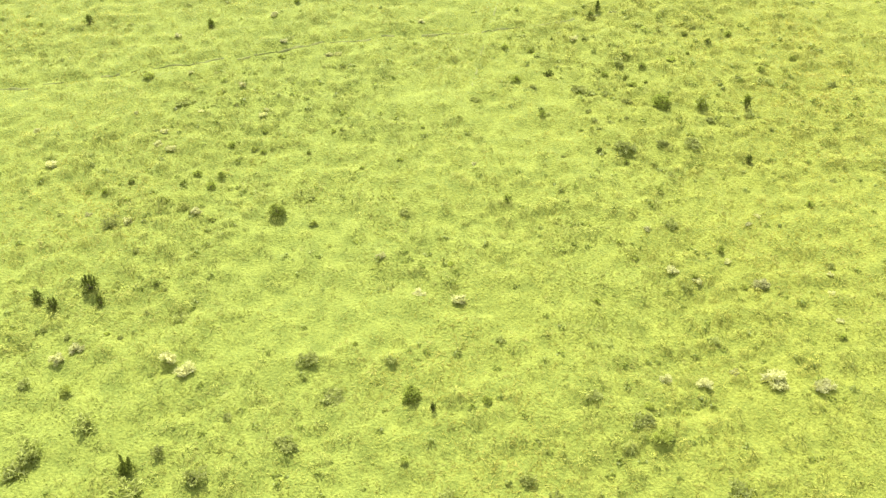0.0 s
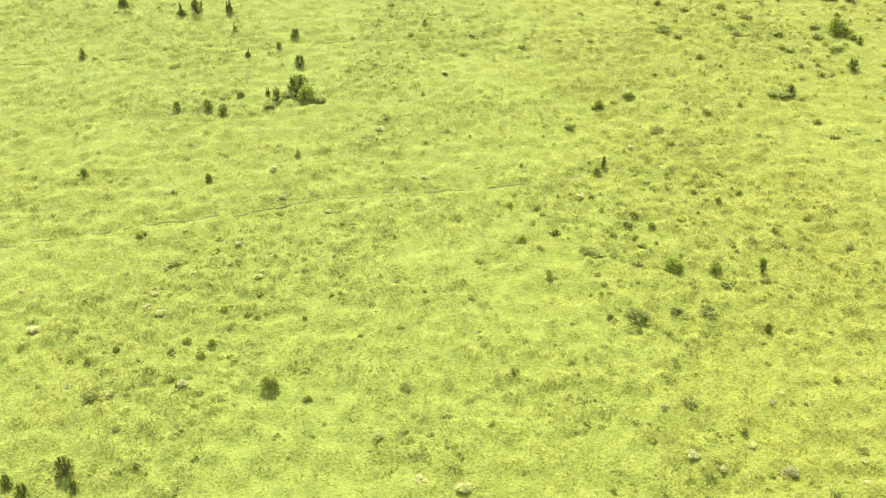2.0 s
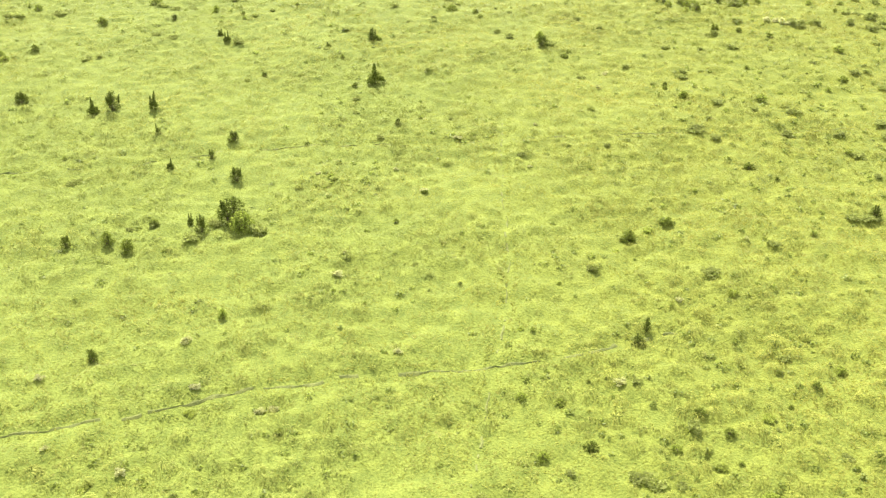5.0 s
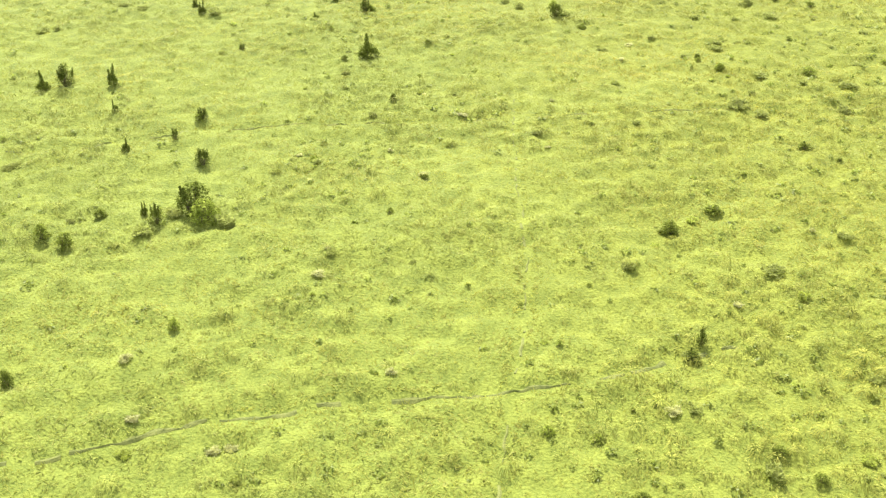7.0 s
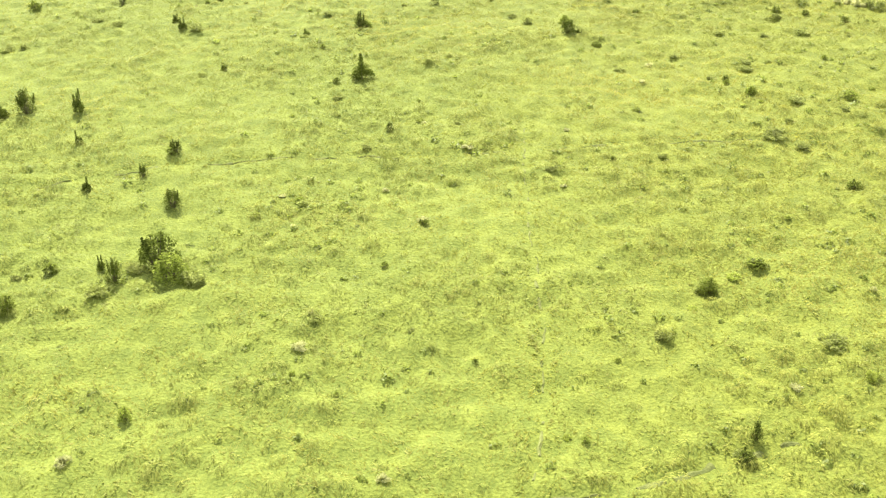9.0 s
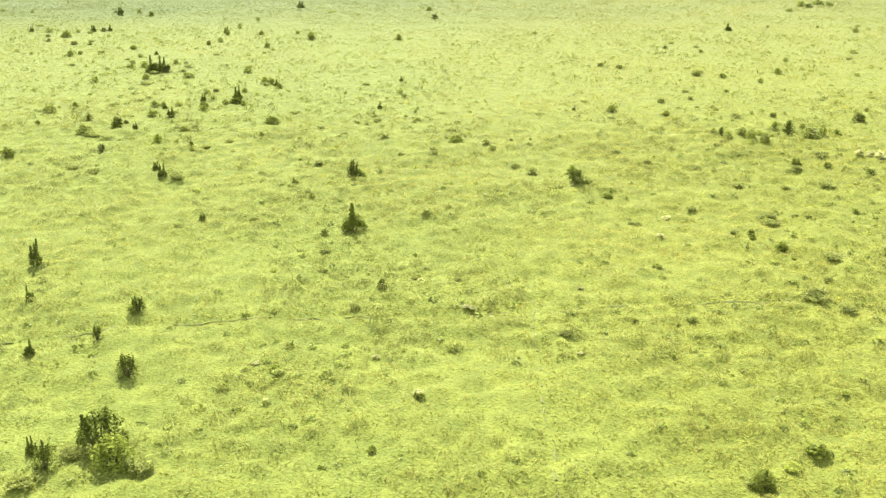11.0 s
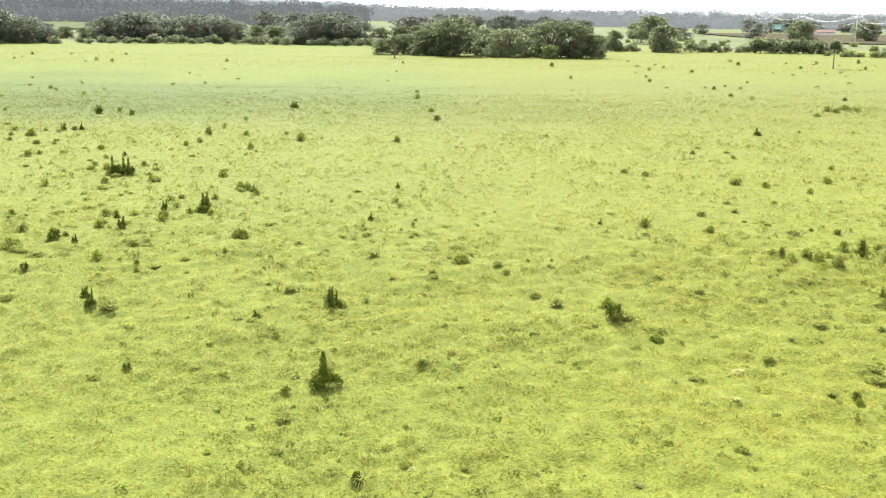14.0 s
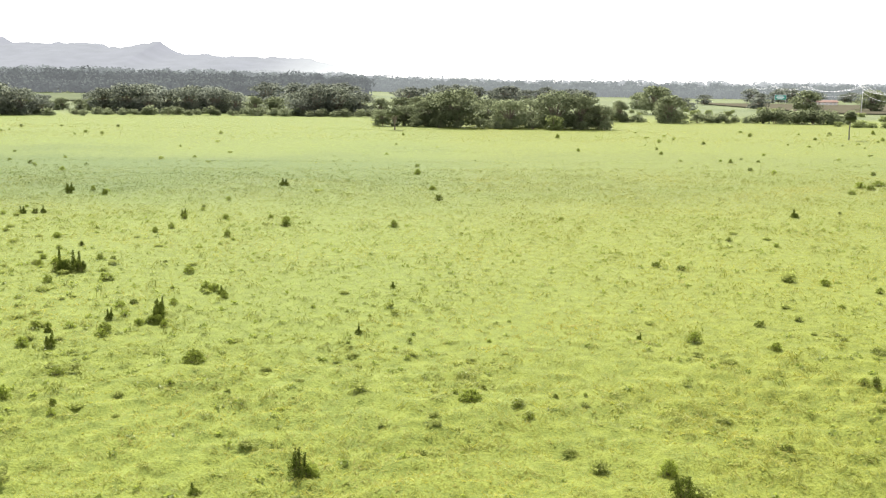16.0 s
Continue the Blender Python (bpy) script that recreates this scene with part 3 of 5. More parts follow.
def plant(kind, x, y, wide, high, group):
    """One plant; a very broad clump becomes several side by side."""
    if kind in "DP" and wide > 1.5:
        many = max(2, round(wide / 0.8))
        for _ in range(many):
            plant(kind, x + random.uniform(-0.45, 0.45) * wide, y + random.uniform(-0.3, 0.3) * wide, wide / many * random.uniform(1.0, 1.5), high * random.uniform(0.5, 0.8), group)
        return
    name, forms, label, category = random.choice(KINDS[kind])
    wide, high = wide * STOUT[kind][0], high * STOUT[kind][1]
    z = float(terrain(x, y) + humps(np.array(x), np.array(y)) * (1.0 if y < 130 else 0.0))
    base = new(name)
    base.empty_display_size = 0.1
    base.matrix_basis = Matrix.Translation((x, y, z)) @ Matrix.Rotation(random.uniform(0, 6.28), 4, 'Z') @ Matrix.Diagonal((wide, wide, high, 1))
    stature = "head-high" if high > 1.5 else "waist-high" if high > 0.8 else "knee-high" if high > 0.4 else "low"
    tagged(base, stature + " " + label, category, group)
    for form in forms:
        part(form.name.split(".")[0], form, base)


STOUT = {"B": (1.12, 0.98), "L": (1.12, 0.95), "T": (1.35, 0.92), "K": (1.1, 0.95), "b": (1.1, 0.8), "D": (1.2, 0.8), "P": (1.0, 0.7), "G": (1.0, 0.7)}
KINDS = kinds()
# Each plant: place across, place ahead, width, height.
SHRUBS_A = [(-0.4, 28.8, 0.35, 0.57), (-19.4, 35.7, 0.67, 0.84), (-17.2, 36.1, 0.54, 0.68), (-20.3, 36.2, 0.67, 0.62), (-17.9, 37.1, 1.04, 0.95), (18.0, 48.1, 0.49, 0.56), (19.1, 53.7, 0.53, 0.85), (-17.0, 65.7, 0.61, 0.84), (-26.0, 66.1, 0.72, 0.74), (11.3, 67.7, 0.52, 0.84), (-22.0, 77.5, 0.65, 0.89), (-14.1, 79.1, 0.85, 1.2), (-12.5, 80.6, 2.0, 1.9), (-13.2, 86.8, 1.05, 1.05), (-33.1, 88.6, 0.86, 0.99), (-15.5, 90.1, 0.62, 0.75), (-14.4, 93.2, 0.85, 0.78), (-2.3, 96.0, 0.48, 0.6), (-25.1, 99.9, 1.4, 1.7), (-33.1, 101.9, 1.3, 1.05), (20.2, 104.8, 0.51, 0.47), (-14.1, 107.5, 0.58, 0.47), (10.8, 114.9, 1.16, 1.2), (-5.2, 117.6, 1.07, 1.36)]
SHRUBS_B = [(31.4, 130.3, 1.23, 1.2), (-25.5, 124.3, 0.69, 0.71), (-47.1, 127.9, 2.11, 2.18)]
CLUMPS_A = [(0.3, 24.2, 0.71, 0.57), (4.7, 24.2, 0.62, 0.43), (-12.8, 24.4, 1.24, 1.0), (12.1, 24.4, 1.08, 0.75), (-10.2, 25.0, 0.99, 0.91), (3.6, 25.1, 0.72, 0.58), (-17.9, 25.4, 1.15, 1.06), (-12.0, 26.4, 0.66, 0.68), (-17.4, 26.5, 1.16, 1.21), (7.9, 26.6, 0.74, 0.51), (-6.6, 26.9, 1.05, 0.48), (-15.5, 27.9, 1.06, 1.1), (8.7, 28.1, 1.02, 0.59), (6.7, 29.3, 0.77, 0.53), (-4.9, 29.6, 1.55, 0.62), (-19.0, 30.4, 0.68, 0.54), (12.9, 33.0, 0.56, 0.32), (12.3, 37.0, 0.65, 0.37), (20.0, 38.6, 0.56, 0.32), (12.3, 41.8, 0.94, 0.54), (-18.3, 42.3, 1.18, 0.54), (-2.2, 43.0, 0.69, 0.47), (-7.4, 44.6, 0.58, 0.4), (10.9, 49.5, 1.39, 0.96)]
CLUMPS_B = [(14.8, 49.6, 1.2, 0.69), (13.2, 49.8, 0.77, 0.53), (-16.7, 54.6, 0.99, 0.68), (21.2, 56.9, 1.11, 0.64), (11.7, 59.4, 0.79, 1.09), (10.6, 66.8, 0.7, 0.4), (16.2, 73.4, 1.23, 0.49), (9.5, 74.2, 0.76, 0.44), (-0.9, 74.8, 0.37, 0.3), (-4.8, 75.6, 0.62, 0.36), (-15.8, 76.9, 0.55, 0.38), (12.0, 77.9, 0.82, 0.66), (-14.6, 78.0, 1.19, 0.68), (-18.7, 79.6, 0.55, 0.45), (27.7, 79.7, 2.13, 1.1), (-13.6, 80.1, 0.97, 0.56), (-17.2, 80.1, 0.72, 0.5), (-6.5, 86.4, 0.59, 0.47), (-24.7, 86.6, 1.54, 0.62), (35.4, 90.0, 1.77, 1.42), (31.1, 90.0, 1.06, 0.61), (6.7, 90.2, 0.67, 0.39), (13.2, 91.7, 0.63, 0.43), (-3.6, 93.3, 0.57, 0.53)]
CLUMPS_C = [(20.1, 94.2, 1.16, 0.53), (22.0, 97.0, 0.51, 0.53), (1.8, 97.5, 0.47, 0.32), (-5.7, 98.9, 0.64, 0.37), (26.1, 99.0, 0.72, 0.75), (-5.8, 102.0, 0.63, 0.29), (40.4, 103.8, 2.28, 1.31), (19.3, 105.2, 0.51, 0.47), (-15.5, 106.7, 0.9, 0.41), (22.1, 106.8, 1.1, 0.76), (13.4, 107.1, 0.83, 0.38), (38.0, 107.4, 1.63, 1.12), (0.1, 108.0, 0.82, 0.47), (22.4, 108.0, 0.88, 0.61), (24.1, 108.0, 0.62, 0.43), (-11.0, 108.3, 0.58, 0.27), (17.6, 109.6, 0.74, 0.43), (12.5, 112.3, 0.83, 0.48), (-30.7, 112.9, 2.02, 1.16), (25.5, 114.2, 0.68, 0.55), (28.4, 114.3, 1.23, 0.85), (-9.3, 114.7, 0.64, 0.44), (22.5, 114.8, 0.82, 0.57), (11.6, 115.5, 1.17, 0.94)]
CLUMPS_D = [(-18.0, 116.8, 1.39, 0.96), (8.0, 118.6, 0.96, 1.0), (-24.4, 118.6, 1.03, 0.59), (-26.2, 119.5, 0.97, 0.56), (44.2, 119.6, 2.23, 1.28), (17.9, 120.4, 0.71, 0.33), (0.1, 120.4, 0.69, 0.4), (-7.9, 120.7, 1.0, 0.46), (37.5, 121.3, 3.25, 1.87), (44.1, 122.7, 4.03, 2.08), (31.4, 122.9, 1.13, 0.65), (0.8, 123.5, 0.64, 0.51), (-32.3, 123.7, 0.73, 0.59), (-41.9, 125.3, 2.04, 1.4), (8.6, 126.6, 0.59, 0.4), (-37.8, 127.0, 1.77, 1.02), (-27.9, 129.2, 1.65, 0.95), (-8.8, 131.5, 0.53, 0.3), (-19.8, 132.3, 1.04, 0.6), (-5.0, 134.3, 0.68, 0.47), (18.6, 134.7, 1.13, 0.39), (-0.5, 135.6, 0.69, 0.4), (28.8, 136.8, 1.1, 0.76), (-4.4, 137.0, 0.57, 0.39)]
CLUMPS_E = [(-10.5, 79.0, 1.1, 1.1), (-11.7, 138.4, 0.96, 0.44), (27.8, 139.6, 0.62, 0.57), (-32.7, 139.9, 0.52, 0.6), (-25.6, 141.8, 0.98, 0.79), (-1.9, 145.8, 0.68, 0.78), (-2.3, 147.8, 0.66, 0.92), (-16.5, 152.0, 0.79, 0.73), (-29.4, 152.5, 1.13, 0.65), (31.0, 158.6, 1.49, 1.37), (-30.4, 159.4, 1.62, 0.93), (31.6, 160.5, 1.03, 0.95)]
LEAFY_A = [(-1.4, 29.5, 0.92, 0.85), (-9.2, 43.1, 1.08, 0.62), (13.8, 54.4, 1.42, 0.82), (-11.1, 69.2, 0.52, 0.66), (-18.1, 76.8, 0.95, 0.87), (-19.5, 77.6, 0.88, 0.91), (12.2, 77.9, 1.02, 0.82), (-11.7, 79.3, 1.7, 1.35), (-17.3, 80.2, 0.74, 0.51), (36.8, 94.0, 2.26, 1.56), (21.2, 102.2, 0.86, 0.6), (-6.1, 104.8, 0.54, 0.31), (-4.8, 117.8, 1.25, 0.72), (28.4, 120.0, 0.99, 0.8), (2.7, 127.3, 1.26, 0.72), (31.0, 132.6, 0.77, 0.62), (-13.3, 133.5, 1.47, 0.85), (-24.8, 137.2, 0.92, 0.63), (-20.7, 140.5, 1.02, 0.7), (-33.5, 163.0, 0.77, 0.5), (-3.3, 188.1, 0.91, 0.94), (-50.2, 190.5, 1.48, 1.02)]
TALL_A = [(-4.4, 105.8, 1.4, 2.0), (-13.2, 25.6, 0.71, 1.06), (-15.0, 80.2, 0.4, 0.9), (-18.1, 88.5, 0.5, 0.95), (-20.4, 94.9, 0.48, 0.95), (-26.6, 99.4, 0.85, 1.5), (-21.9, 99.9, 0.82, 1.61), (-9.2, 115.7, 0.54, 0.56), (-19.0, 117.3, 0.65, 1.2), (-20.0, 119.4, 0.59, 0.81), (-24.9, 132.1, 0.56, 0.71), (-26.6, 132.4, 0.85, 0.88), (-23.0, 137.1, 0.88, 0.92), (14.2, 139.5, 0.4, 0.59), (-24.3, 140.3, 0.51, 0.65), (-18.1, 143.0, 1.24, 1.14), (-15.3, 151.8, 0.79, 0.72), (-2.3, 154.6, 0.45, 0.62), (-30.3, 159.8, 1.12, 2.2), (-28.6, 195.2, 0.82, 1.13), (-57.4, 196.8, 0.7, 0.96), (-48.4, 196.9, 1.03, 1.06), (46.6, 199.8, 1.21, 1.26), (-45.6, 219.1, 0.97, 1.0)]
TALL_B = [(-4.1, 140.4, 0.44, 0.82), (-51.2, 220.6, 1.18, 1.63), (-22.5, 236.6, 1.67, 1.34)]
PALE_A = [(17.2, 29.9, 1.1, 0.76), (11.9, 30.3, 0.8, 0.64), (15.1, 30.4, 1.36, 0.94), (10.2, 30.7, 0.69, 0.48), (-11.9, 31.2, 1.03, 0.71), (-12.8, 31.8, 0.82, 0.95), (-18.1, 32.0, 0.74, 0.77), (0.8, 36.1, 0.79, 0.73), (16.1, 37.1, 0.96, 0.66), (-23.3, 48.2, 0.8, 0.64), (-25.3, 51.7, 0.53, 0.43), (-1.7, 65.9, 0.54, 0.37), (-12.5, 66.7, 0.63, 0.65), (-5.3, 73.5, 0.78, 0.45), (-0.3, 84.4, 0.67, 0.39), (2.2, 93.4, 0.76, 0.44), (35.2, 121.7, 2.85, 1.64)]
LUSH_A = [(9.5, 27.2, 1.11, 0.77), (-17.1, 30.0, 0.83, 0.67), (4.7, 68.0, 0.37, 0.34), (16.7, 70.9, 0.71, 0.73)]
WEEDS_A = [(2.0, 29.2, 0.51, 0.41), (7.6, 35.8, 0.4, 0.27), (14.5, 39.6, 0.43, 0.54), (20.3, 43.6, 0.54, 0.37), (3.6, 44.3, 0.57, 0.59), (-15.8, 44.5, 0.6, 0.34), (-19.4, 45.4, 0.48, 0.33), (-13.3, 45.7, 0.67, 0.46), (-15.0, 46.0, 0.54, 0.37), (-18.1, 46.3, 0.48, 0.33), (-13.0, 46.9, 0.54, 0.44), (-14.4, 47.1, 0.61, 0.49), (-4.8, 47.5, 0.33, 0.23), (10.8, 48.1, 0.41, 0.42), (-8.1, 49.1, 0.34, 0.28), (-10.9, 49.3, 0.42, 0.24), (9.3, 49.3, 0.48, 0.39), (-12.9, 50.0, 0.56, 0.45), (-6.3, 51.6, 0.35, 0.29), (6.2, 53.2, 0.51, 0.58), (19.5, 55.1, 0.46, 0.48), (4.8, 57.9, 0.61, 0.42), (21.1, 58.3, 0.56, 0.52), (7.0, 58.4, 0.77, 0.53)]
WEEDS_B = [(13.3, 59.1, 0.63, 0.36), (6.0, 61.6, 0.56, 0.39), (4.2, 62.0, 0.56, 0.45), (10.7, 66.7, 0.69, 0.63), (5.3, 67.6, 0.32, 0.34), (-3.6, 70.6, 0.22, 0.25), (4.0, 71.0, 0.26, 0.18), (-5.4, 71.8, 0.31, 0.29), (7.3, 72.6, 0.32, 0.18), (1.7, 72.6, 0.27, 0.22), (14.9, 79.8, 0.97, 0.5), (-2.1, 80.0, 0.4, 0.46), (-0.3, 84.1, 0.59, 0.34), (32.3, 84.3, 0.64, 0.44), (-6.7, 86.9, 0.61, 0.42), (-26.1, 90.5, 0.47, 0.44), (10.3, 91.6, 0.45, 0.31), (-8.9, 92.4, 0.48, 0.27), (-14.6, 93.0, 0.75, 0.69), (-2.3, 96.1, 0.58, 0.6), (27.4, 101.2, 1.06, 0.61), (21.2, 102.0, 0.95, 0.65), (20.1, 104.2, 0.53, 0.49), (35.7, 105.4, 0.91, 0.63)]
WEEDS_C = [(-14.3, 108.1, 0.49, 0.4), (-38.0, 111.8, 0.84, 0.58), (12.6, 112.2, 0.8, 0.46), (-7.7, 112.6, 0.48, 0.5), (-39.2, 113.3, 1.22, 0.85), (-36.1, 114.2, 0.98, 0.79), (30.6, 119.4, 0.66, 0.61), (17.1, 120.4, 0.74, 0.43), (-32.4, 123.0, 1.04, 0.96), (-18.5, 125.0, 0.5, 0.46), (-13.6, 129.2, 0.52, 0.36), (-28.6, 130.0, 1.63, 1.13), (-26.9, 133.6, 1.12, 1.03), (-13.5, 134.5, 1.38, 0.79), (-0.7, 138.7, 0.44, 0.4), (-35.0, 139.1, 0.68, 0.63), (-20.6, 139.5, 0.9, 0.62), (-24.7, 141.3, 0.56, 0.65), (-25.6, 141.4, 0.83, 0.67), (-23.3, 141.5, 0.82, 0.57), (-20.7, 144.9, 0.74, 0.51), (-21.9, 147.6, 0.98, 0.57), (-7.9, 147.6, 0.5, 0.29), (-18.2, 148.4, 0.76, 0.62)]
WEEDS_D = [(-21.1, 148.5, 0.66, 0.46), (31.4, 148.8, 0.68, 0.39), (-25.7, 156.8, 1.56, 0.72), (-19.7, 159.7, 1.1, 0.88), (22.9, 163.0, 0.88, 0.61), (-44.4, 182.3, 0.77, 0.53), (-50.9, 185.3, 0.8, 0.64), (-15.4, 187.7, 1.22, 0.84), (-54.7, 196.3, 1.38, 0.79), (65.3, 197.9, 1.07, 0.99), (-27.7, 201.2, 0.85, 0.59), (-67.8, 225.4, 0.84, 0.67), (66.5, 229.7, 1.49, 0.86), (73.1, 237.7, 1.57, 1.08), (73.0, 241.6, 2.28, 1.31), (78.7, 242.3, 1.85, 1.06), (77.6, 244.9, 2.33, 1.34)]
LIME_A = [(16.3, 54.0, 0.9, 0.93), (14.9, 79.8, 0.71, 0.41), (5.1, 126.2, 0.83, 0.48), (28.2, 126.8, 1.07, 0.99), (27.2, 126.9, 0.8, 0.64), (32.7, 128.6, 1.86, 1.07), (25.7, 128.7, 0.81, 0.84), (27.7, 128.8, 0.91, 0.84), (34.0, 129.4, 0.85, 0.98), (33.3, 132.1, 0.68, 0.62)]
MORE_CLUMPS_A = [(-6.2, 31.8, 1.06, 0.58), (-2.4, 31.8, 0.52, 0.29), (-12.9, 34.9, 0.85, 0.47), (22.4, 46.0, 0.48, 0.27), (13.2, 46.8, 0.47, 0.26), (10.4, 52.5, 0.5, 0.28), (2.0, 55.3, 0.73, 0.4), (8.7, 56.3, 1.87, 1.03), (25.3, 56.6, 0.64, 0.35), (5.9, 56.7, 0.52, 0.29), (29.5, 72.2, 0.83, 0.46), (20.7, 76.6, 0.84, 0.46), (33.4, 84.6, 0.87, 0.48), (34.4, 93.1, 1.26, 0.69), (31.2, 93.8, 1.04, 0.57), (27.4, 94.2, 1.24, 0.68), (20.5, 95.0, 1.33, 0.73), (35.1, 95.6, 1.61, 0.89), (29.1, 98.4, 1.3, 0.71), (23.5, 100.6, 1.08, 0.6), (31.6, 102.9, 1.02, 0.56), (39.1, 103.9, 2.64, 1.45), (45.0, 114.5, 1.3, 0.72), (44.9, 116.3, 2.31, 1.27)]
MORE_CLUMPS_B = [(27.6, 119.0, 1.54, 0.85), (45.3, 120.2, 1.63, 0.9), (7.0, 120.4, 0.81, 0.44), (36.8, 122.0, 1.62, 0.89), (-1.8, 123.5, 0.62, 0.34), (50.6, 124.2, 2.14, 1.18), (0.8, 124.6, 0.58, 0.32), (15.5, 124.6, 0.9, 0.5), (-15.3, 125.0, 0.46, 0.25), (44.3, 125.4, 1.76, 0.97), (-17.6, 126.1, 0.94, 0.52), (-26.2, 128.2, 1.25, 0.69), (-24.2, 128.3, 0.74, 0.41), (-3.3, 128.4, 1.24, 0.68), (-10.3, 128.5, 0.5, 0.28), (3.5, 129.7, 0.76, 0.42), (47.2, 129.9, 2.2, 1.21), (15.0, 130.4, 0.53, 0.29), (-6.7, 130.5, 0.51, 0.28), (-21.7, 131.2, 0.42, 0.23), (-20.5, 132.0, 0.7, 0.38), (-8.9, 132.5, 0.67, 0.37), (-3.7, 133.2, 0.54, 0.29), (-21.6, 133.3, 0.64, 0.35)]
MORE_CLUMPS_C = [(4.4, 134.1, 0.34, 0.19), (3.1, 134.5, 0.68, 0.38), (-20.7, 135.0, 0.58, 0.32), (-4.1, 135.2, 0.83, 0.46), (17.1, 136.0, 0.72, 0.4), (-26.6, 136.9, 0.65, 0.36), (-5.9, 137.9, 0.43, 0.24), (-23.0, 138.7, 0.62, 0.34), (-24.8, 138.7, 0.94, 0.52), (12.1, 139.0, 0.37, 0.2), (27.9, 141.1, 0.57, 0.31), (26.3, 141.1, 0.57, 0.31), (-29.7, 141.8, 0.79, 0.43), (15.8, 143.4, 0.8, 0.44), (-27.7, 144.1, 0.7, 0.39), (-27.1, 145.3, 0.69, 0.38), (-33.4, 146.9, 0.53, 0.29), (-26.7, 149.6, 0.54, 0.3), (-26.2, 150.6, 0.64, 0.35), (-6.0, 152.3, 0.79, 0.44), (-35.3, 159.1, 0.71, 0.39), (-19.9, 160.7, 1.04, 0.57), (-20.3, 163.3, 0.92, 0.51), (-33.0, 164.2, 2.47, 1.36)]
MORE_CLUMPS_D = [(-41.0, 164.7, 0.89, 0.49), (-35.8, 169.1, 0.78, 0.43), (-25.8, 173.3, 1.05, 0.58), (-29.4, 178.7, 0.69, 0.38), (-39.6, 178.9, 0.85, 0.47), (-37.8, 179.5, 0.99, 0.54), (-45.2, 185.3, 1.05, 0.58), (-58.5, 203.6, 1.23, 0.67)]
MORE_WEEDS_A = [(-14.6, 37.3, 0.42, 0.29), (18.1, 56.6, 0.39, 0.27), (10.7, 58.1, 0.62, 0.43), (23.7, 60.0, 0.58, 0.4), (16.8, 61.2, 0.33, 0.23), (18.4, 62.4, 0.5, 0.35), (29.0, 74.9, 0.77, 0.54), (23.7, 78.0, 0.52, 0.36), (29.0, 79.1, 0.62, 0.44), (32.5, 86.3, 0.49, 0.34), (22.5, 87.9, 0.95, 0.67), (34.8, 91.3, 0.72, 0.51), (38.1, 94.3, 0.75, 0.53), (39.6, 101.0, 0.8, 0.56), (33.7, 103.3, 0.69, 0.48), (28.4, 108.8, 0.59, 0.41), (38.2, 113.2, 1.14, 0.8), (33.1, 117.5, 0.9, 0.63), (8.9, 127.9, 0.31, 0.22), (7.3, 127.9, 0.37, 0.26), (1.9, 128.2, 0.43, 0.3), (41.0, 129.5, 0.86, 0.6), (44.4, 129.5, 0.87, 0.61), (28.7, 129.8, 0.98, 0.69)]
MORE_WEEDS_B = [(24.8, 129.9, 0.7, 0.49), (-26.3, 134.2, 0.62, 0.44), (39.7, 135.4, 1.35, 0.94), (-1.6, 137.1, 0.36, 0.25), (-4.6, 138.2, 0.36, 0.25), (4.4, 138.8, 0.37, 0.26), (-0.5, 140.5, 0.37, 0.26), (6.1, 143.9, 0.32, 0.22), (-21.8, 145.1, 0.4, 0.28), (-3.6, 145.2, 0.32, 0.22), (-5.3, 146.3, 0.33, 0.23), (-29.1, 147.2, 0.42, 0.29), (-19.6, 153.8, 0.43, 0.3), (-22.9, 154.8, 0.28, 0.19), (-27.1, 160.3, 0.59, 0.41), (-39.1, 163.7, 0.5, 0.35), (-28.0, 166.0, 0.62, 0.43), (-34.8, 171.3, 0.79, 0.55), (-20.1, 174.7, 0.53, 0.37), (-46.5, 182.4, 1.03, 0.72), (-35.6, 185.0, 0.59, 0.41), (-52.8, 190.5, 0.79, 0.56), (-50.8, 190.6, 0.79, 0.55), (-51.8, 195.0, 0.65, 0.46)]
MORE_WEEDS_C = [(-47.3, 197.5, 0.66, 0.46), (-29.4, 199.4, 0.64, 0.45), (-50.3, 203.0, 0.68, 0.48), (-28.3, 204.6, 0.66, 0.47), (-46.5, 223.0, 0.96, 0.67), (-53.3, 225.4, 0.78, 0.55)]
MORE_LIME_A = [(5.5, 124.4, 0.69, 0.48), (27.2, 129.8, 0.98, 0.69)]
MORE_LEAFY_A = [(37.2, 96.0, 1.31, 0.98), (10.9, 117.6, 1.03, 0.78), (22.5, 137.4, 0.76, 0.57), (17.8, 139.2, 0.99, 0.74), (-33.0, 141.2, 0.7, 0.52), (-17.2, 142.0, 0.63, 0.47), (-19.0, 142.4, 0.72, 0.54), (-14.9, 150.5, 0.73, 0.54), (-16.1, 152.9, 0.9, 0.68), (-16.8, 153.1, 1.07, 0.8), (-15.8, 190.9, 1.19, 0.89), (-32.3, 163.7, 1.0, 0.6), (-34.3, 166.0, 0.74, 0.5), (-37.5, 178.2, 1.05, 0.64)]
MORE_SHRUBS_A = [(-30.0, 159.9, 1.3, 1.25), (-29.0, 160.1, 1.45, 0.95), (-30.9, 160.1, 1.0, 0.7), (-46.9, 197.0, 0.83, 0.68), (-33.3, 173.2, 0.7, 0.5), (28.5, 80.4, 0.9, 0.86), (35.4, 85.6, 1.08, 1.03), (38.0, 91.5, 0.73, 0.7), (37.8, 92.5, 0.63, 0.6), (-18.8, 126.1, 0.44, 0.42), (25.4, 129.7, 0.62, 0.59)]
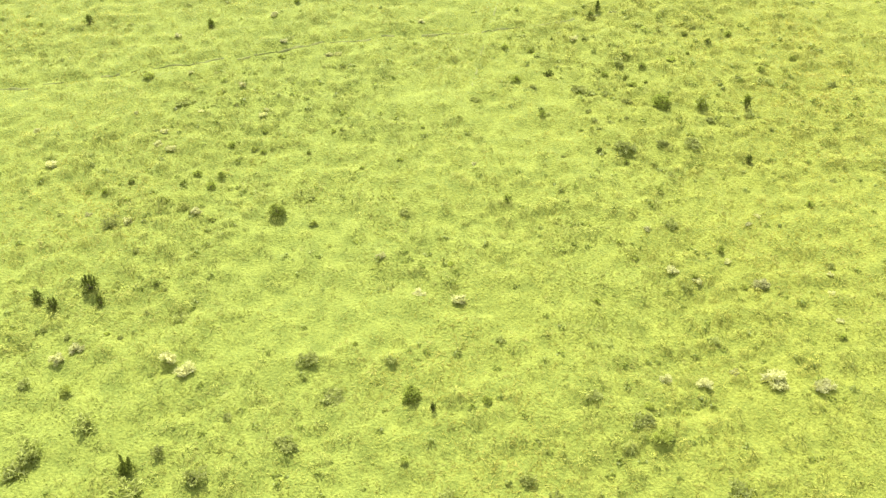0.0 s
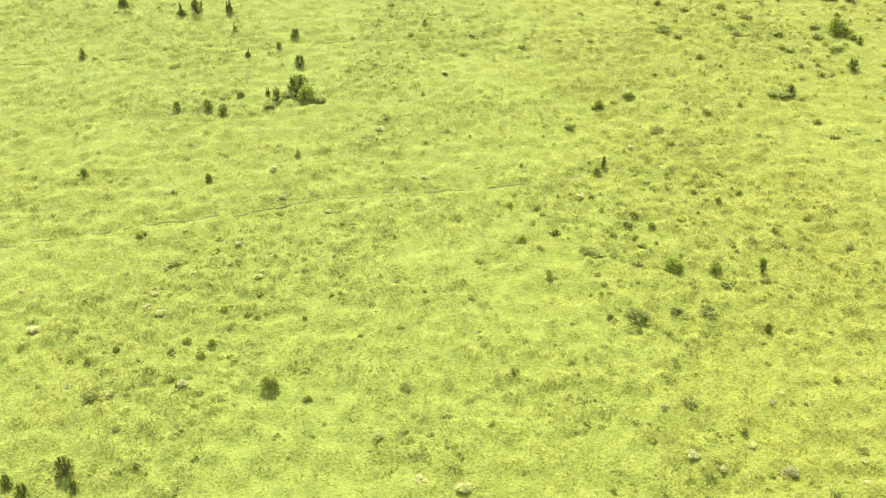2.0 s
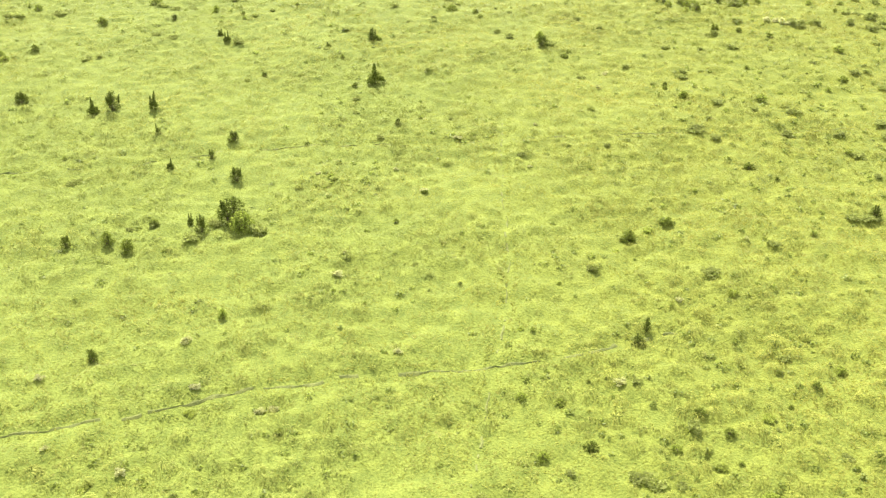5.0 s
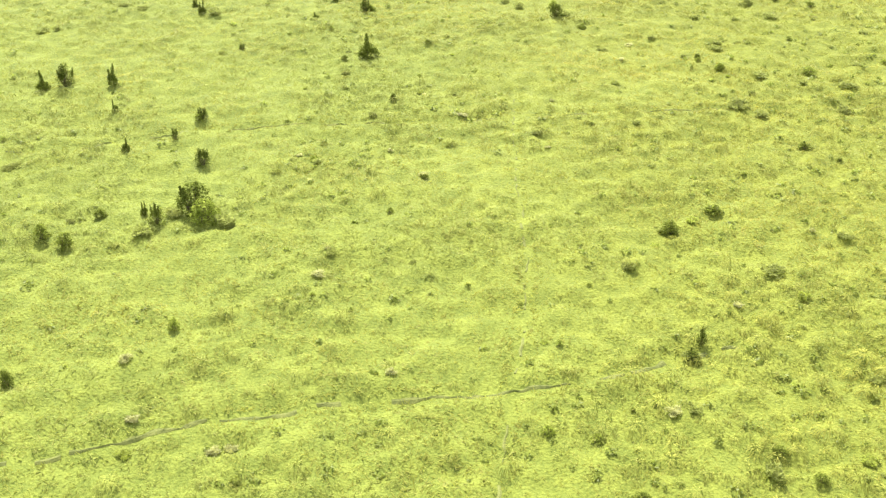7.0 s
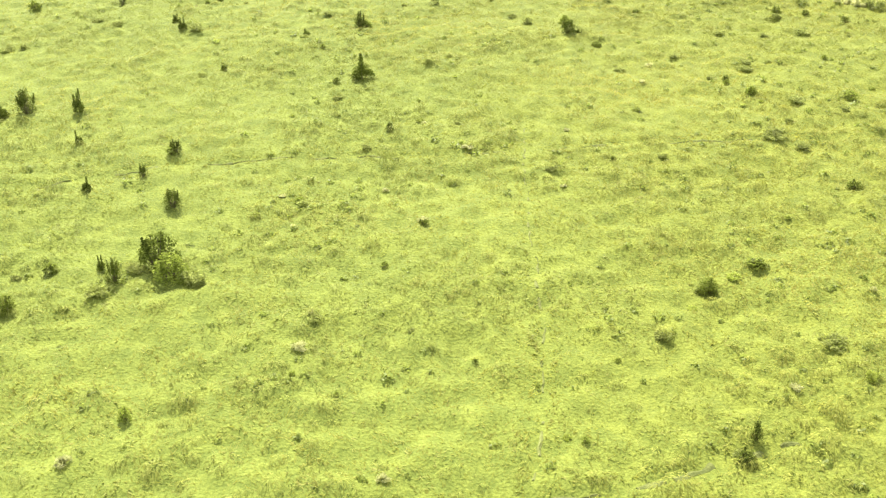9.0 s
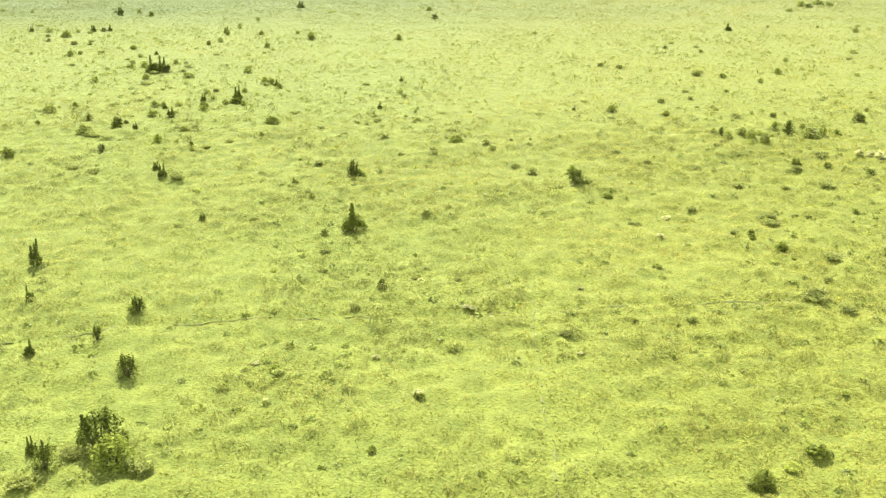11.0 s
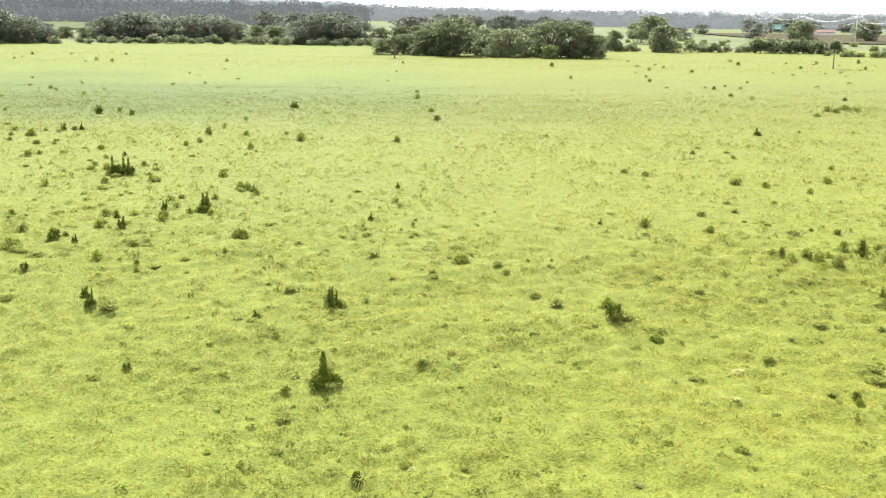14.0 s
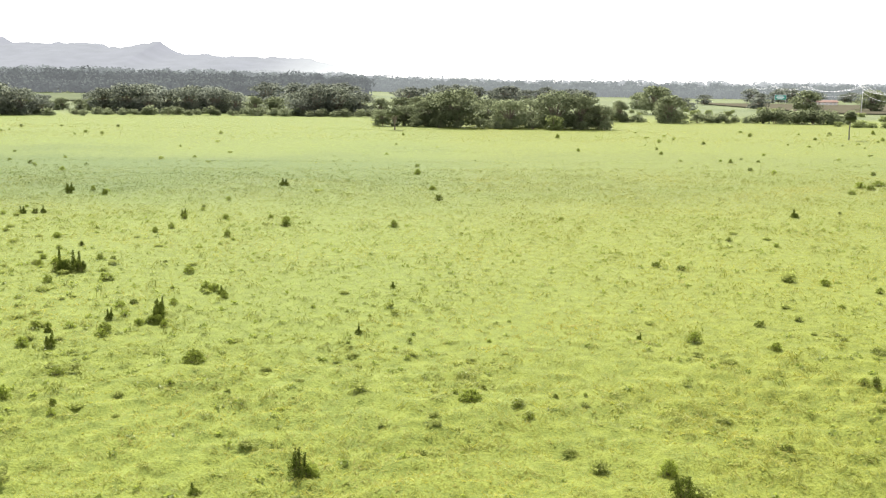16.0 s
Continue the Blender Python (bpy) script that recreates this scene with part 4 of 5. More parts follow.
MORE_TALL_A = [(-21.4, 143.8, 0.58, 0.92), (-18.1, 144.1, 0.88, 1.4), (-18.4, 145.5, 0.83, 1.33), (-29.5, 160.8, 1.19, 1.9), (-46.2, 197.6, 0.74, 1.18), (-52.1, 224.4, 0.88, 1.4)]
MORE_PALE_A = [(-17.4, 32.8, 0.85, 0.51), (-1.2, 36.5, 0.73, 0.44), (-3.3, 39.3, 0.59, 0.35), (1.8, 48.0, 0.4, 0.24), (34.3, 87.6, 0.5, 0.3)]
for kind, bed, group in (
    ("B", SHRUBS_A, "shrubs in the pasture"),
    ("B", SHRUBS_B, "shrubs in the pasture"),
    ("D", CLUMPS_A, "weed clumps"),
    ("D", CLUMPS_B, "weed clumps"),
    ("D", CLUMPS_C, "weed clumps"),
    ("D", CLUMPS_D, "weed clumps"),
    ("D", CLUMPS_E, "weed clumps"),
    ("L", LEAFY_A, "shrubs in the pasture"),
    ("T", TALL_A, "shrubs in the pasture"),
    ("T", TALL_B, "shrubs in the pasture"),
    ("P", PALE_A, "pale tussocks"),
    ("G", LUSH_A, "lush tussocks"),
    ("b", WEEDS_A, "small weeds"),
    ("b", WEEDS_B, "small weeds"),
    ("b", WEEDS_C, "small weeds"),
    ("b", WEEDS_D, "small weeds"),
    ("K", LIME_A, "lime bushes"),
    ("D", MORE_CLUMPS_A, "weed clumps"),
    ("D", MORE_CLUMPS_B, "weed clumps"),
    ("D", MORE_CLUMPS_C, "weed clumps"),
    ("D", MORE_CLUMPS_D, "weed clumps"),
    ("b", MORE_WEEDS_A, "small weeds"),
    ("b", MORE_WEEDS_B, "small weeds"),
    ("b", MORE_WEEDS_C, "small weeds"),
    ("K", MORE_LIME_A, "lime bushes"),
    ("L", MORE_LEAFY_A, "shrubs in the pasture"),
    ("B", MORE_SHRUBS_A, "shrubs in the pasture"),
    ("T", MORE_TALL_A, "shrubs in the pasture"),
    ("P", MORE_PALE_A, "pale tussocks"),
):
    for x, y, wide, high in bed:
        plant(kind, x, y, wide, high, group)
# Weeds sprinkled over the farther pasture, thicker on its two flanks.
sprinkled = 0
while sprinkled < 130:
    x, y = random.uniform(-150, 170), random.uniform(125, 430)
    if abs(x) > half_width(np.array(y)) or (abs(x) < 0.16 * y and random.random() < 0.75):
        continue
    size = random.uniform(0.35, 0.95) * (1 + y / 500)
    plant(random.choice("bbbDDLL"), x, y, size, size * random.uniform(0.6, 1.0), "small weeds")
    sprinkled += 1
# Pale tussocks dotted over the nearer grass.
for count, x0, x1, y0, y1 in ((26, -21, -6, 40, 62), (16, 8, 20, 28, 44), (22, -22, 24, 62, 110)):
    for _ in range(count):
        size = random.uniform(0.35, 0.75)
        plant(random.choice("PPG"), random.uniform(x0, x1), random.uniform(y0, y1), size, size * random.uniform(0.55, 0.8), "pale tussocks")
for count, x0, x1, y0, y1 in ((30, -50, -13, 126, 196), (20, 24, 62, 120, 200)):
    for _ in range(count):
        size = random.uniform(0.4, 1.1)
        plant(random.choice("bbbDDLLL"), random.uniform(x0, x1), random.uniform(y0, y1), size, size * random.uniform(0.6, 1.0), "small weeds")
# Rank weeds in rough patches.
for count, x0, x1, y0, y1, low, high, pick in ((40, 7, 22, 50, 68, 0.25, 0.7, "bDDDDG"), (50, 19, 52, 84, 134, 0.3, 1.0, "bDDDDDDG"), (40, -24, 8, 24, 52, 0.25, 0.6, "DDGG")):
    for _ in range(count):
        size = low + (high - low) * random.random() ** 1.8
        x, y = random.uniform(x0, x1), random.uniform(y0, y1)
        if float(lattice(x, y, 5.0, 61)) > 0.35 and float(off_track(np.array(x), np.array(y))) > 1.0:
            plant(random.choice(pick), x, y, size, size * random.uniform(0.5, 0.85), "weeds in rough patches")


def small_weeds(count):
    """Low broad-leaved weeds too many to count, thickest where the pasture is rough."""
    y = rng.uniform(20, 200, count * 5)
    x = rng.uniform(-1, 1, count * 5) * half_width(y)
    rough = 0.6 * lattice(x, y, 7, 15) + 0.4 * lattice(x, y, 2.2, 16) - 0.25
    rough = rough + 0.5 * np.exp(-((x - 14) / 8) ** 2 - ((y - 62) / 8) ** 2) + 0.7 * np.exp(-((x - 34) / 16) ** 2 - ((y - 100) / 25) ** 2) + 0.3 * np.exp(-((x + 32) / 14) ** 2 - ((y - 150) / 20) ** 2)
    keep = np.flatnonzero((rng.uniform(0, 1, x.size) < rough) & (off_track(x, y) > 0.5))[:count]
    x, y = x[keep], y[keep]
    n, k = x.size, 16
    size = rng.uniform(0.14, 0.34, n) * (1 + 0.004 * y)
    turn, f = rng.uniform(0, 6.28, (n, k)), rng.uniform(0, 1, (n, k)) ** 0.5
    centres = np.stack([x[:, None] + np.cos(turn) * f * size[:, None] * 0.6, y[:, None] + np.sin(turn) * f * size[:, None] * 0.6, height_at(x, y)[:, None] + size[:, None] * rng.uniform(0.1, 0.6, (n, k)) * (1.1 - 0.6 * f)], -1).reshape(-1, 3)
    out = np.stack([np.cos(turn) * 0.6, np.sin(turn) * 0.6, np.ones((n, k))], -1).reshape(-1, 3)
    leaf = np.repeat(size * 0.5, k)
    tagged(new("low_weeds", soup("low_weeds", leaf_cards(centres, out, leaf, leaf * 0.5), WEED_LEAF)), "low broad-leaved green weeds among the grass", "weeds", kind="stuff")


small_weeds(3400)


# ---- trees round the pasture ----
def tree_form(leaves, leaf, material, trunk, spread_out, lobes_n, umbrella, skirt=7):
    """A tree one metre high: forked trunk with limbs, and a crown of flat-bottomed leaf clouds in tiers. spread_out: the crown's half width."""
    lobes, lines = [], []
    fork = trunk * rng.uniform(0.7, 0.95)
    lines.append([((0, 0, -0.02), 0.03), ((0.01, 0, fork * 0.5), 0.024), ((0.015, 0.01, fork), 0.02)])
    for i in range(lobes_n):
        a, d = 2.4 * i + rng.uniform(-0.5, 0.5), spread_out * math.sqrt((i + 0.5) / lobes_n) * rng.uniform(0.75, 1.0)
        top = 1.0 - (0.38 if umbrella else 0.55) * (d / spread_out) ** 2 * rng.uniform(0.6, 1.1)
        r = rng.uniform(0.13, 0.2) * (spread_out / 0.45)
        z = max(top - r * 0.6 - (0.0 if i % 3 else rng.uniform(0.0, 0.15)), trunk * 0.75)
        lobes.append((math.cos(a) * d, math.sin(a) * d, z, r))
        lines.append([((0, 0, fork * 0.9), 0.017), ((math.cos(a) * d * 0.45, math.sin(a) * d * 0.45, fork + (z - fork) * 0.6), 0.011), ((math.cos(a) * d * 0.95, math.sin(a) * d * 0.95, z), 0.004)])
    for i in range(skirt):
        a, d = 6.28 * i / skirt + rng.uniform(-0.3, 0.3), spread_out * rng.uniform(0.4, 0.85)
        lobes.append((math.cos(a) * d, math.sin(a) * d, trunk + rng.uniform(-0.05, 0.35), rng.uniform(0.13, 0.19) * (spread_out / 0.45)))
    where, out = lobed(leaves, np.array(lobes), 0.62)
    crown = soup("crown", leaf_cards(where, out * np.array([1, 1, 1.6]) + np.array([0, 0, 0.5]), leaf, leaf * 0.8, 0.4), material)
    return crown, mesh_of("trunk", *rods(lines, 6), BARK)


def hedge_form(leaves, leaf, material):
    """A dense bush one metre wide and high, leafy to the ground."""
    lobes = []
    for i in range(16):
        a, d = rng.uniform(0, 6.28), 0.36 * math.sqrt(rng.uniform(0, 1))
        lobes.append((math.cos(a) * d, math.sin(a) * d, rng.uniform(0.15, 0.78 - 0.7 * d), rng.uniform(0.15, 0.22)))
    where, out = lobed(leaves, np.array(lobes), 0.9)
    where[:, 2] = np.maximum(where[:, 2], 0.0)
    lines = [[((0.03 * c, 0.02 * c, -0.03), 0.02), ((0.2 * c, 0.1 * c, 0.6), 0.006)] for c in (-1, 0, 1)]
    return soup("crown", leaf_cards(where, out + np.array([0, 0, 0.5]), leaf, leaf * 0.7, 0.6), material), mesh_of("trunk", *rods(lines, 5), BARK)


BROAD = [tree_form(6000, 0.047, TREE_LEAF, 0.13, 0.56, 26, True, 26) for _ in range(4)]
FOREST = [tree_form(3800, 0.058, SHADED_TREE_LEAF, 0.10, 0.58, 26, True, 30) for _ in range(4)]
ROUND = [tree_form(4200, 0.054, TREE_LEAF, 0.10, 0.48, 24, False, 22) for _ in range(3)]
SLIM = [tree_form(1600, 0.05, TREE_LEAF, 0.45, 0.30, 12, True, 0) for _ in range(2)]
HEDGE = [hedge_form(850, 0.09, TREE_LEAF) for _ in range(4)]
SPRIG = [hedge_form(600, 0.11, SCRUB_LEAF) for _ in range(2)]
WOOD = [tree_form(600, 0.115, HAZED_LEAF, 0.12, 0.55, 16, True, 12) for _ in range(4)]


def tree(forms, x, y, high, wide=1.0, name="tree", label="", group=""):
    """A tree or bush of that height; wide stretches its crown."""
    base = new(name)
    base.matrix_basis = Matrix.Translation((x, y, float(terrain(x, y)) - 0.1)) @ Matrix.Rotation(random.uniform(0, 6.28), 4, 'Z') @ Matrix.Diagonal((high * wide, high * wide, high, 1))
    tagged(base, label, "tree" if "tree" in name else "bush", group)
    crown, trunk = random.choice(forms)
    part("crown", crown, base)
    part("trunk", trunk, base)
    return base


CLUMP = "broad-crowned dark green tree in the grove at the pasture's edge"
for x, y, high, wide in [(-16, 452, 6.5, 1.2), (-8, 456, 8, 1.1), (0, 452, 10, 1.0), (12, 446, 15, 1.1), (5, 455, 13, 1.0), (24, 460, 11, 1.1), (31, 446, 11, 1.25), (40, 458, 11.5, 1.0), (48, 446, 14.5, 1.0), (57, 444, 13.5, 1.0), (64, 446, 9.5, 1.0)]:
    tree(BROAD, x, y, high, wide, "tree", CLUMP, "grove at the field edge")
for x, y, high in [(12, 440, 4.5), (21, 440, 5), (31, 439, 4.5), (39, 439, 5), (56, 438, 4.5), (65, 439, 5), (-3, 446, 4), (-11, 448, 3), (5, 443, 5), (26, 438, 4), (48, 438, 5)]:
    tree(HEDGE, x, y, high, 1.4, "bush", "dense dark bush under the grove's trees", "bushes under the grove")
tree(SPRIG, 46, 434, 7.5, 1.0, "bush", "fresh light green bush before the dark grove", "bushes under the grove")
tree(SLIM, -10.5, 424, 7.5, 1.3, "tree", "small lone tree with a thin bare trunk")

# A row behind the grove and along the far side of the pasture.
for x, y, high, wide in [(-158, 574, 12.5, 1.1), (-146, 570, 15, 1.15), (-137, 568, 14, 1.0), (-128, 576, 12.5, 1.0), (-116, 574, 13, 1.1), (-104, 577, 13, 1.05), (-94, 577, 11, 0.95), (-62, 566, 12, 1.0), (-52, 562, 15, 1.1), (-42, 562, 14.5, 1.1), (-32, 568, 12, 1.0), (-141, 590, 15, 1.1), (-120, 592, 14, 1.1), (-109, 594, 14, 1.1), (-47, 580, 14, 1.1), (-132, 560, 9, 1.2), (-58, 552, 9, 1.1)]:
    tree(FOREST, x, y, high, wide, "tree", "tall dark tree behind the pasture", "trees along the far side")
for i in range(30):
    x = -150 + 4.9 * i + random.uniform(-2, 2)
    tree(HEDGE, x, 548 + random.uniform(-5, 5) - 0.12 * abs(x + 85), random.uniform(3.5, 5.8), random.uniform(1.2, 1.9), "bush", "dense bush in the hedge along the pasture", "hedge along the far side")
for x, y, high, wide in [(-84, 574, 9, 1.1), (-74, 572, 9, 1.2), (-22, 572, 9, 1.2), (-12, 577, 9.5, 1.2), (-100, 590, 11, 1.1), (-4, 585, 10, 1.2)]:
    tree(ROUND, x, y, high, wide, "tree", "dark round-crowned tree behind the hedge", "trees along the far side")
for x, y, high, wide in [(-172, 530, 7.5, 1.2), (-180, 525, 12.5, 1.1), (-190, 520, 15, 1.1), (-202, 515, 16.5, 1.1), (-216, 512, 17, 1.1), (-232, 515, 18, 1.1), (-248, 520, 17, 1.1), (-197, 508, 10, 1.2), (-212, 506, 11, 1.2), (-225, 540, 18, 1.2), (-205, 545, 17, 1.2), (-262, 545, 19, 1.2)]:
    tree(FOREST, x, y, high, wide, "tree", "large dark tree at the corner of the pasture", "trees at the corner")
for i in range(17):
    tree(HEDGE, -250 + 7 * i + random.uniform(-2, 2), 505 + random.uniform(-5, 8) + 1.6 * i, random.uniform(3, 5), 1.5, "bush", "dense bush in the hedge along the pasture", "hedge along the far side")

for x, y, high, wide in [(-205, 602, 6, 1.4), (-196, 606, 5, 1.5), (-188, 600, 7, 1.3), (-180, 604, 6, 1.3), (-172, 598, 7, 1.2), (-165, 590, 8, 1.2)]:
    tree(ROUND, x, y, high, wide, "tree", "small dark tree in the gap before the meadow", "trees along the far side")

# The right-hand boundary.
tree(ROUND, 107, 515, 12.5, 1.25, "tree", "large round-crowned tree at the pasture's boundary")
for x, y, high, wide in [(86, 520, 10, 0.9), (129, 640, 17, 1.2), (146, 760, 12, 1.2), (90, 640, 9, 1.0), (238, 700, 15, 1.3), (305, 760, 16, 1.2)]:
    tree(ROUND, x, y, high, wide, "tree", "dark round-crowned tree beyond the boundary hedge", "trees beyond the boundary")
for i in range(30):
    x = 78 + 4.3 * i + random.uniform(-1.2, 1.2)
    if 98 < x < 116:
        continue
    big = 9.0 if 150 < x < 182 else random.uniform(3.5, 6.5)
    tree(HEDGE, x, 520 - 0.25 * (x - 78) * (x > 190) + random.uniform(-3, 3), big, random.uniform(1.1, 1.5), "bush", "dense dark bush in the boundary hedge", "boundary hedge")
for i in range(40):
    x = 172 + 4.0 * i + random.uniform(-2, 2)
    tree(SPRIG, x, 514 - 0.9 * (x - 150) + random.uniform(-4, 4), random.uniform(3.0, 5.5), 1.5, "bush", "light green scrub in the boundary hedge", "boundary scrub")
for i in range(46):
    tree(SPRIG, random.uniform(80, 330), random.uniform(560, 720), random.uniform(2.0, 5.0), random.uniform(1.2, 1.8), "bush", "light green scrub beyond the boundary hedge", "boundary scrub")


def palm(x, y, high):
    """A palm: a grey ringed trunk and a round head of fan leaves on stalks."""
    base = new("palm_tree")
    base.matrix_basis = Matrix.Translation((x, y, float(terrain(x, y))))
    tagged(base, "single fan palm with a pale trunk and a round head", "palm")
    line = [((0.05 * math.sin(s), 0.0, -0.2 + (high - 1.9) * s / 12), 0.22 - 0.007 * s + 0.015 * (s % 2)) for s in range(13)]
    part("trunk", mesh_of("trunk", *rods([line], 10), PALM_BARK), base)
    fans = []
    for i in range(64):
        a, e = 2.4 * i, -0.9 + 2.35 * (i + 0.5) / 64
        way = np.array([math.cos(a) * math.cos(e), math.sin(a) * math.cos(e), math.sin(e)])
        side = np.array([-math.sin(a), math.cos(a), 0.0])
        up = np.cross(way, side)
        hub = np.array([0, 0, high - 2.2]) + way * 0.8
        for j in range(9):
            f = (j - 4) * 0.28
            d = way * math.cos(f) + side * math.sin(f)
            fans.append([hub, hub + d * 0.75 + up * 0.1 + side * 0.2, hub + d * 1.6 - np.array([0, 0, 0.2]), hub + d * 0.75 + up * 0.1 - side * 0.2])
    part("crown", soup("crown", np.array(fans), TREE_LEAF), base)


palm(135, 393, 9.6)

# ---- fields, woods and hills beyond ----
def sheet(name, outline, lift, material, label):
    """A field laid on the land as a gently uneven skin."""
    (x0, y0), (x1, y1) = outline
    us, vs = np.linspace(x0, x1, 24), np.linspace(y0, y1, 24)
    u, v = np.meshgrid(us, vs)
    z = terrain(u, v) + lift + 0.3 * lattice(u, v, 15, 21)
    verts = np.stack([u, v, z], -1).reshape(-1, 3).tolist()
    faces = [(r * 24 + c, r * 24 + c + 1, (r + 1) * 24 + c + 1, (r + 1) * 24 + c) for r in range(23) for c in range(23)]
    tagged(new(name, mesh_of(name, verts, faces, material)), label, "field", kind="structure")


sheet("ploughed_field", ((245, 690), (630, 1000)), 0.6, PLOUGH, "bare grey-brown ploughed field")
sheet("meadow", ((-470, 740), (-250, 960)), 0.8, MEADOW, "pale green meadow between the woods")


def belt(count, x0, x1, y0, y1, low, high, label):
    for _ in range(count):
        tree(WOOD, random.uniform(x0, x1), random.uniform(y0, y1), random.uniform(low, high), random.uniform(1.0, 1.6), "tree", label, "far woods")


belt(16, -420, -60, 620, 700, 6, 10, "dull green tree in a row before the meadow")
belt(34, -140, 120, 760, 1100, 10, 16, "dull green tree scattered over the country beyond")
belt(16, 90, 260, 700, 1100, 5, 11, "dull green tree scattered over the country beyond")
belt(30, 250, 700, 1010, 1250, 9, 16, "dull green tree along the far fields")


def woods(name, y, x0, x1, step, low, high, material, label, lumps=3, fine=110):
    """Canopy of distant woodland: rounded leafy crowns some rows deep, down to the ground."""
    cards, x = [], x0
    while x < x1:
        for d in range(lumps):
            r, h = step * random.uniform(0.7, 1.2), random.uniform(low, high)
            cx, cy = x + random.uniform(-0.5, 0.5) * step, y + d * step * 1.4 + random.uniform(-0.4, 0.4) * step
            z0 = float(terrain(cx, cy))
            lobes = [(cx + rng.uniform(-0.6, 0.6) * r, cy + rng.uniform(-0.6, 0.6) * r, z0 + h * f * rng.uniform(0.85, 1.0), r * rng.uniform(0.4, 0.65)) for f in (0.2, 0.3, 0.45, 0.6, 0.7, 0.75, 0.78)]
            where, out = lobed(fine, np.array(lobes), 0.6)
            where[:, 2] = np.maximum(where[:, 2], z0)
            cards.append(leaf_cards(where, out + np.array([0, 0, 0.5]), step * 3.4 / fine ** 0.5, step * 2.8 / fine ** 0.5, 0.4))
        x += step * 0.95
    tagged(new(name, soup(name, np.concatenate(cards), material)), label, "woods", kind="stuff")


woods("woods", 1010, -760, -60, 12, 9, 15, NEAR_AIR, "hazy grey-green woods beyond the meadow", 2, 200)
woods("woods", 1120, -1000, -70, 13, 14, 25, NEAR_AIR, "hazy grey-green woods beyond the meadow", 3, 180)
woods("woods", 1350, -70, 900, 11, 7, 15, WOOD_AIR, "low hazy grey-green woods across the plain", 2, 180)
woods("woods", 1900, -1400, 1400, 17, 12, 26, WOOD_AIR, "continuous hazy grey-green woods across the plain")
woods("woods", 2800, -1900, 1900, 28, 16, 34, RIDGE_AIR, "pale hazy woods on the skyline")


def hills(name, y, points, material, label):
    """A long ridge: a skyline of (across, height) with spurs, falling to the plain in front."""
    verts, faces, px, ph = [], [], [p[0] for p in points], [p[1] for p in points]
    us = np.linspace(px[0], px[-1], 420)
    hs = np.interp(us, px, ph)
    hs = hs + ((lattice(us, us * 0, 110, 31) - 0.5) * 6 + (lattice(us, us * 0, 30, 32) - 0.5) * 7 + (lattice(us, us * 0, 11, 33) - 0.5) * 4) * np.clip(hs / 60, 0, 1)
    depth = (1.0, 0.8, 0.55, 0.3, 0.1, 0.0)
    for j, f in enumerate(depth):
        for u, h in zip(us, hs):
            verts.append((u, y - 260 * j + 60 * math.sin(u * 0.012 + j), h * f - (5 if f == 0 else 0)))
    n = len(us)
    faces = [(j * n + c, j * n + c + 1, (j + 1) * n + c + 1, (j + 1) * n + c) for j in range(len(depth) - 1) for c in range(n - 1)]
    tagged(new(name, mesh_of(name, verts, faces, material)), label, "hills", kind="structure")


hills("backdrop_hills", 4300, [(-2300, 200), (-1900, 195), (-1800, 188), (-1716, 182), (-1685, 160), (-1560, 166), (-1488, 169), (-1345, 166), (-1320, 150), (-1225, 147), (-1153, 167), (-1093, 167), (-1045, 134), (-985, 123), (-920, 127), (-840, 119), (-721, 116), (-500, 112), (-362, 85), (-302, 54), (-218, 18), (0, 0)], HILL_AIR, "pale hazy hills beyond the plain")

# ---- power line, sign and farm building ----
POLES = [(213, 514), (271, 697), (333, 957), (395, 1217), (457, 1477)]


def power_pole(x, y, high):
    base = new("power_pole")
    base.matrix_basis = Matrix.Translation((x, y, float(terrain(x, y))))
    tagged(base, "tall grey concrete power pole with a crossarm", "power pole", "power line")
    part("pole", mesh_of("pole", *rods([[((0, 0, -0.3), 0.26), ((0, 0, high * 0.5), 0.21), ((0, 0, high), 0.15)]], 8), CONCRETE), base)
    bm = bmesh.new()
    bmesh.ops.create_cube(bm, size=1, matrix=Matrix.Translation((0, -0.2, high - 0.8)) @ Matrix.Diagonal((5.0, 0.16, 0.2, 1)))
    bmesh.ops.bevel(bm, geom=bm.edges[:], offset=0.02, segments=1, affect='EDGES')
    arm = bpy.data.meshes.new("crossarm")
    bm.to_mesh(arm); bm.free()
    arm.materials.append(CONCRETE)
    part("crossarm", arm, base)
    for dx in (-2.3, 0.0, 2.3):
        part("insulator", mesh_of("insulator", *rods([[((dx, -0.2, high - 0.7), 0.05), ((dx, -0.2, high - 0.55), 0.11), ((dx, -0.2, high - 0.4), 0.06), ((dx, -0.2, high - 0.3), 0.1), ((dx, -0.2, high - 0.2), 0.03)]], 8), SIGN_EDGE), base)


for x, y in POLES:
    power_pole(x, y, 17.5)


def wire(a, b, dx, up, sag):
    """One hanging wire between two poles."""
    curve = bpy.data.curves.new("power_wire", 'CURVE')
    curve.dimensions, curve.bevel_depth, curve.bevel_resolution = '3D', 0.045, 1
    line = curve.splines.new('POLY')
    line.points.add(24)
    za, zb = float(terrain(*a)), float(terrain(*b))
    for i, p in enumerate(line.points):
        f = i / 24
        p.co = (a[0] + (b[0] - a[0]) * f + dx, a[1] + (b[1] - a[1]) * f - 0.2, za + (zb - za) * f + up - sag * 4 * f * (1 - f), 1)
    curve.materials.append(WIRE)
    ob = new("power_wire", curve)
    tagged(ob, "sunlit bare power wire hanging between concrete poles", "wire", "power wires")


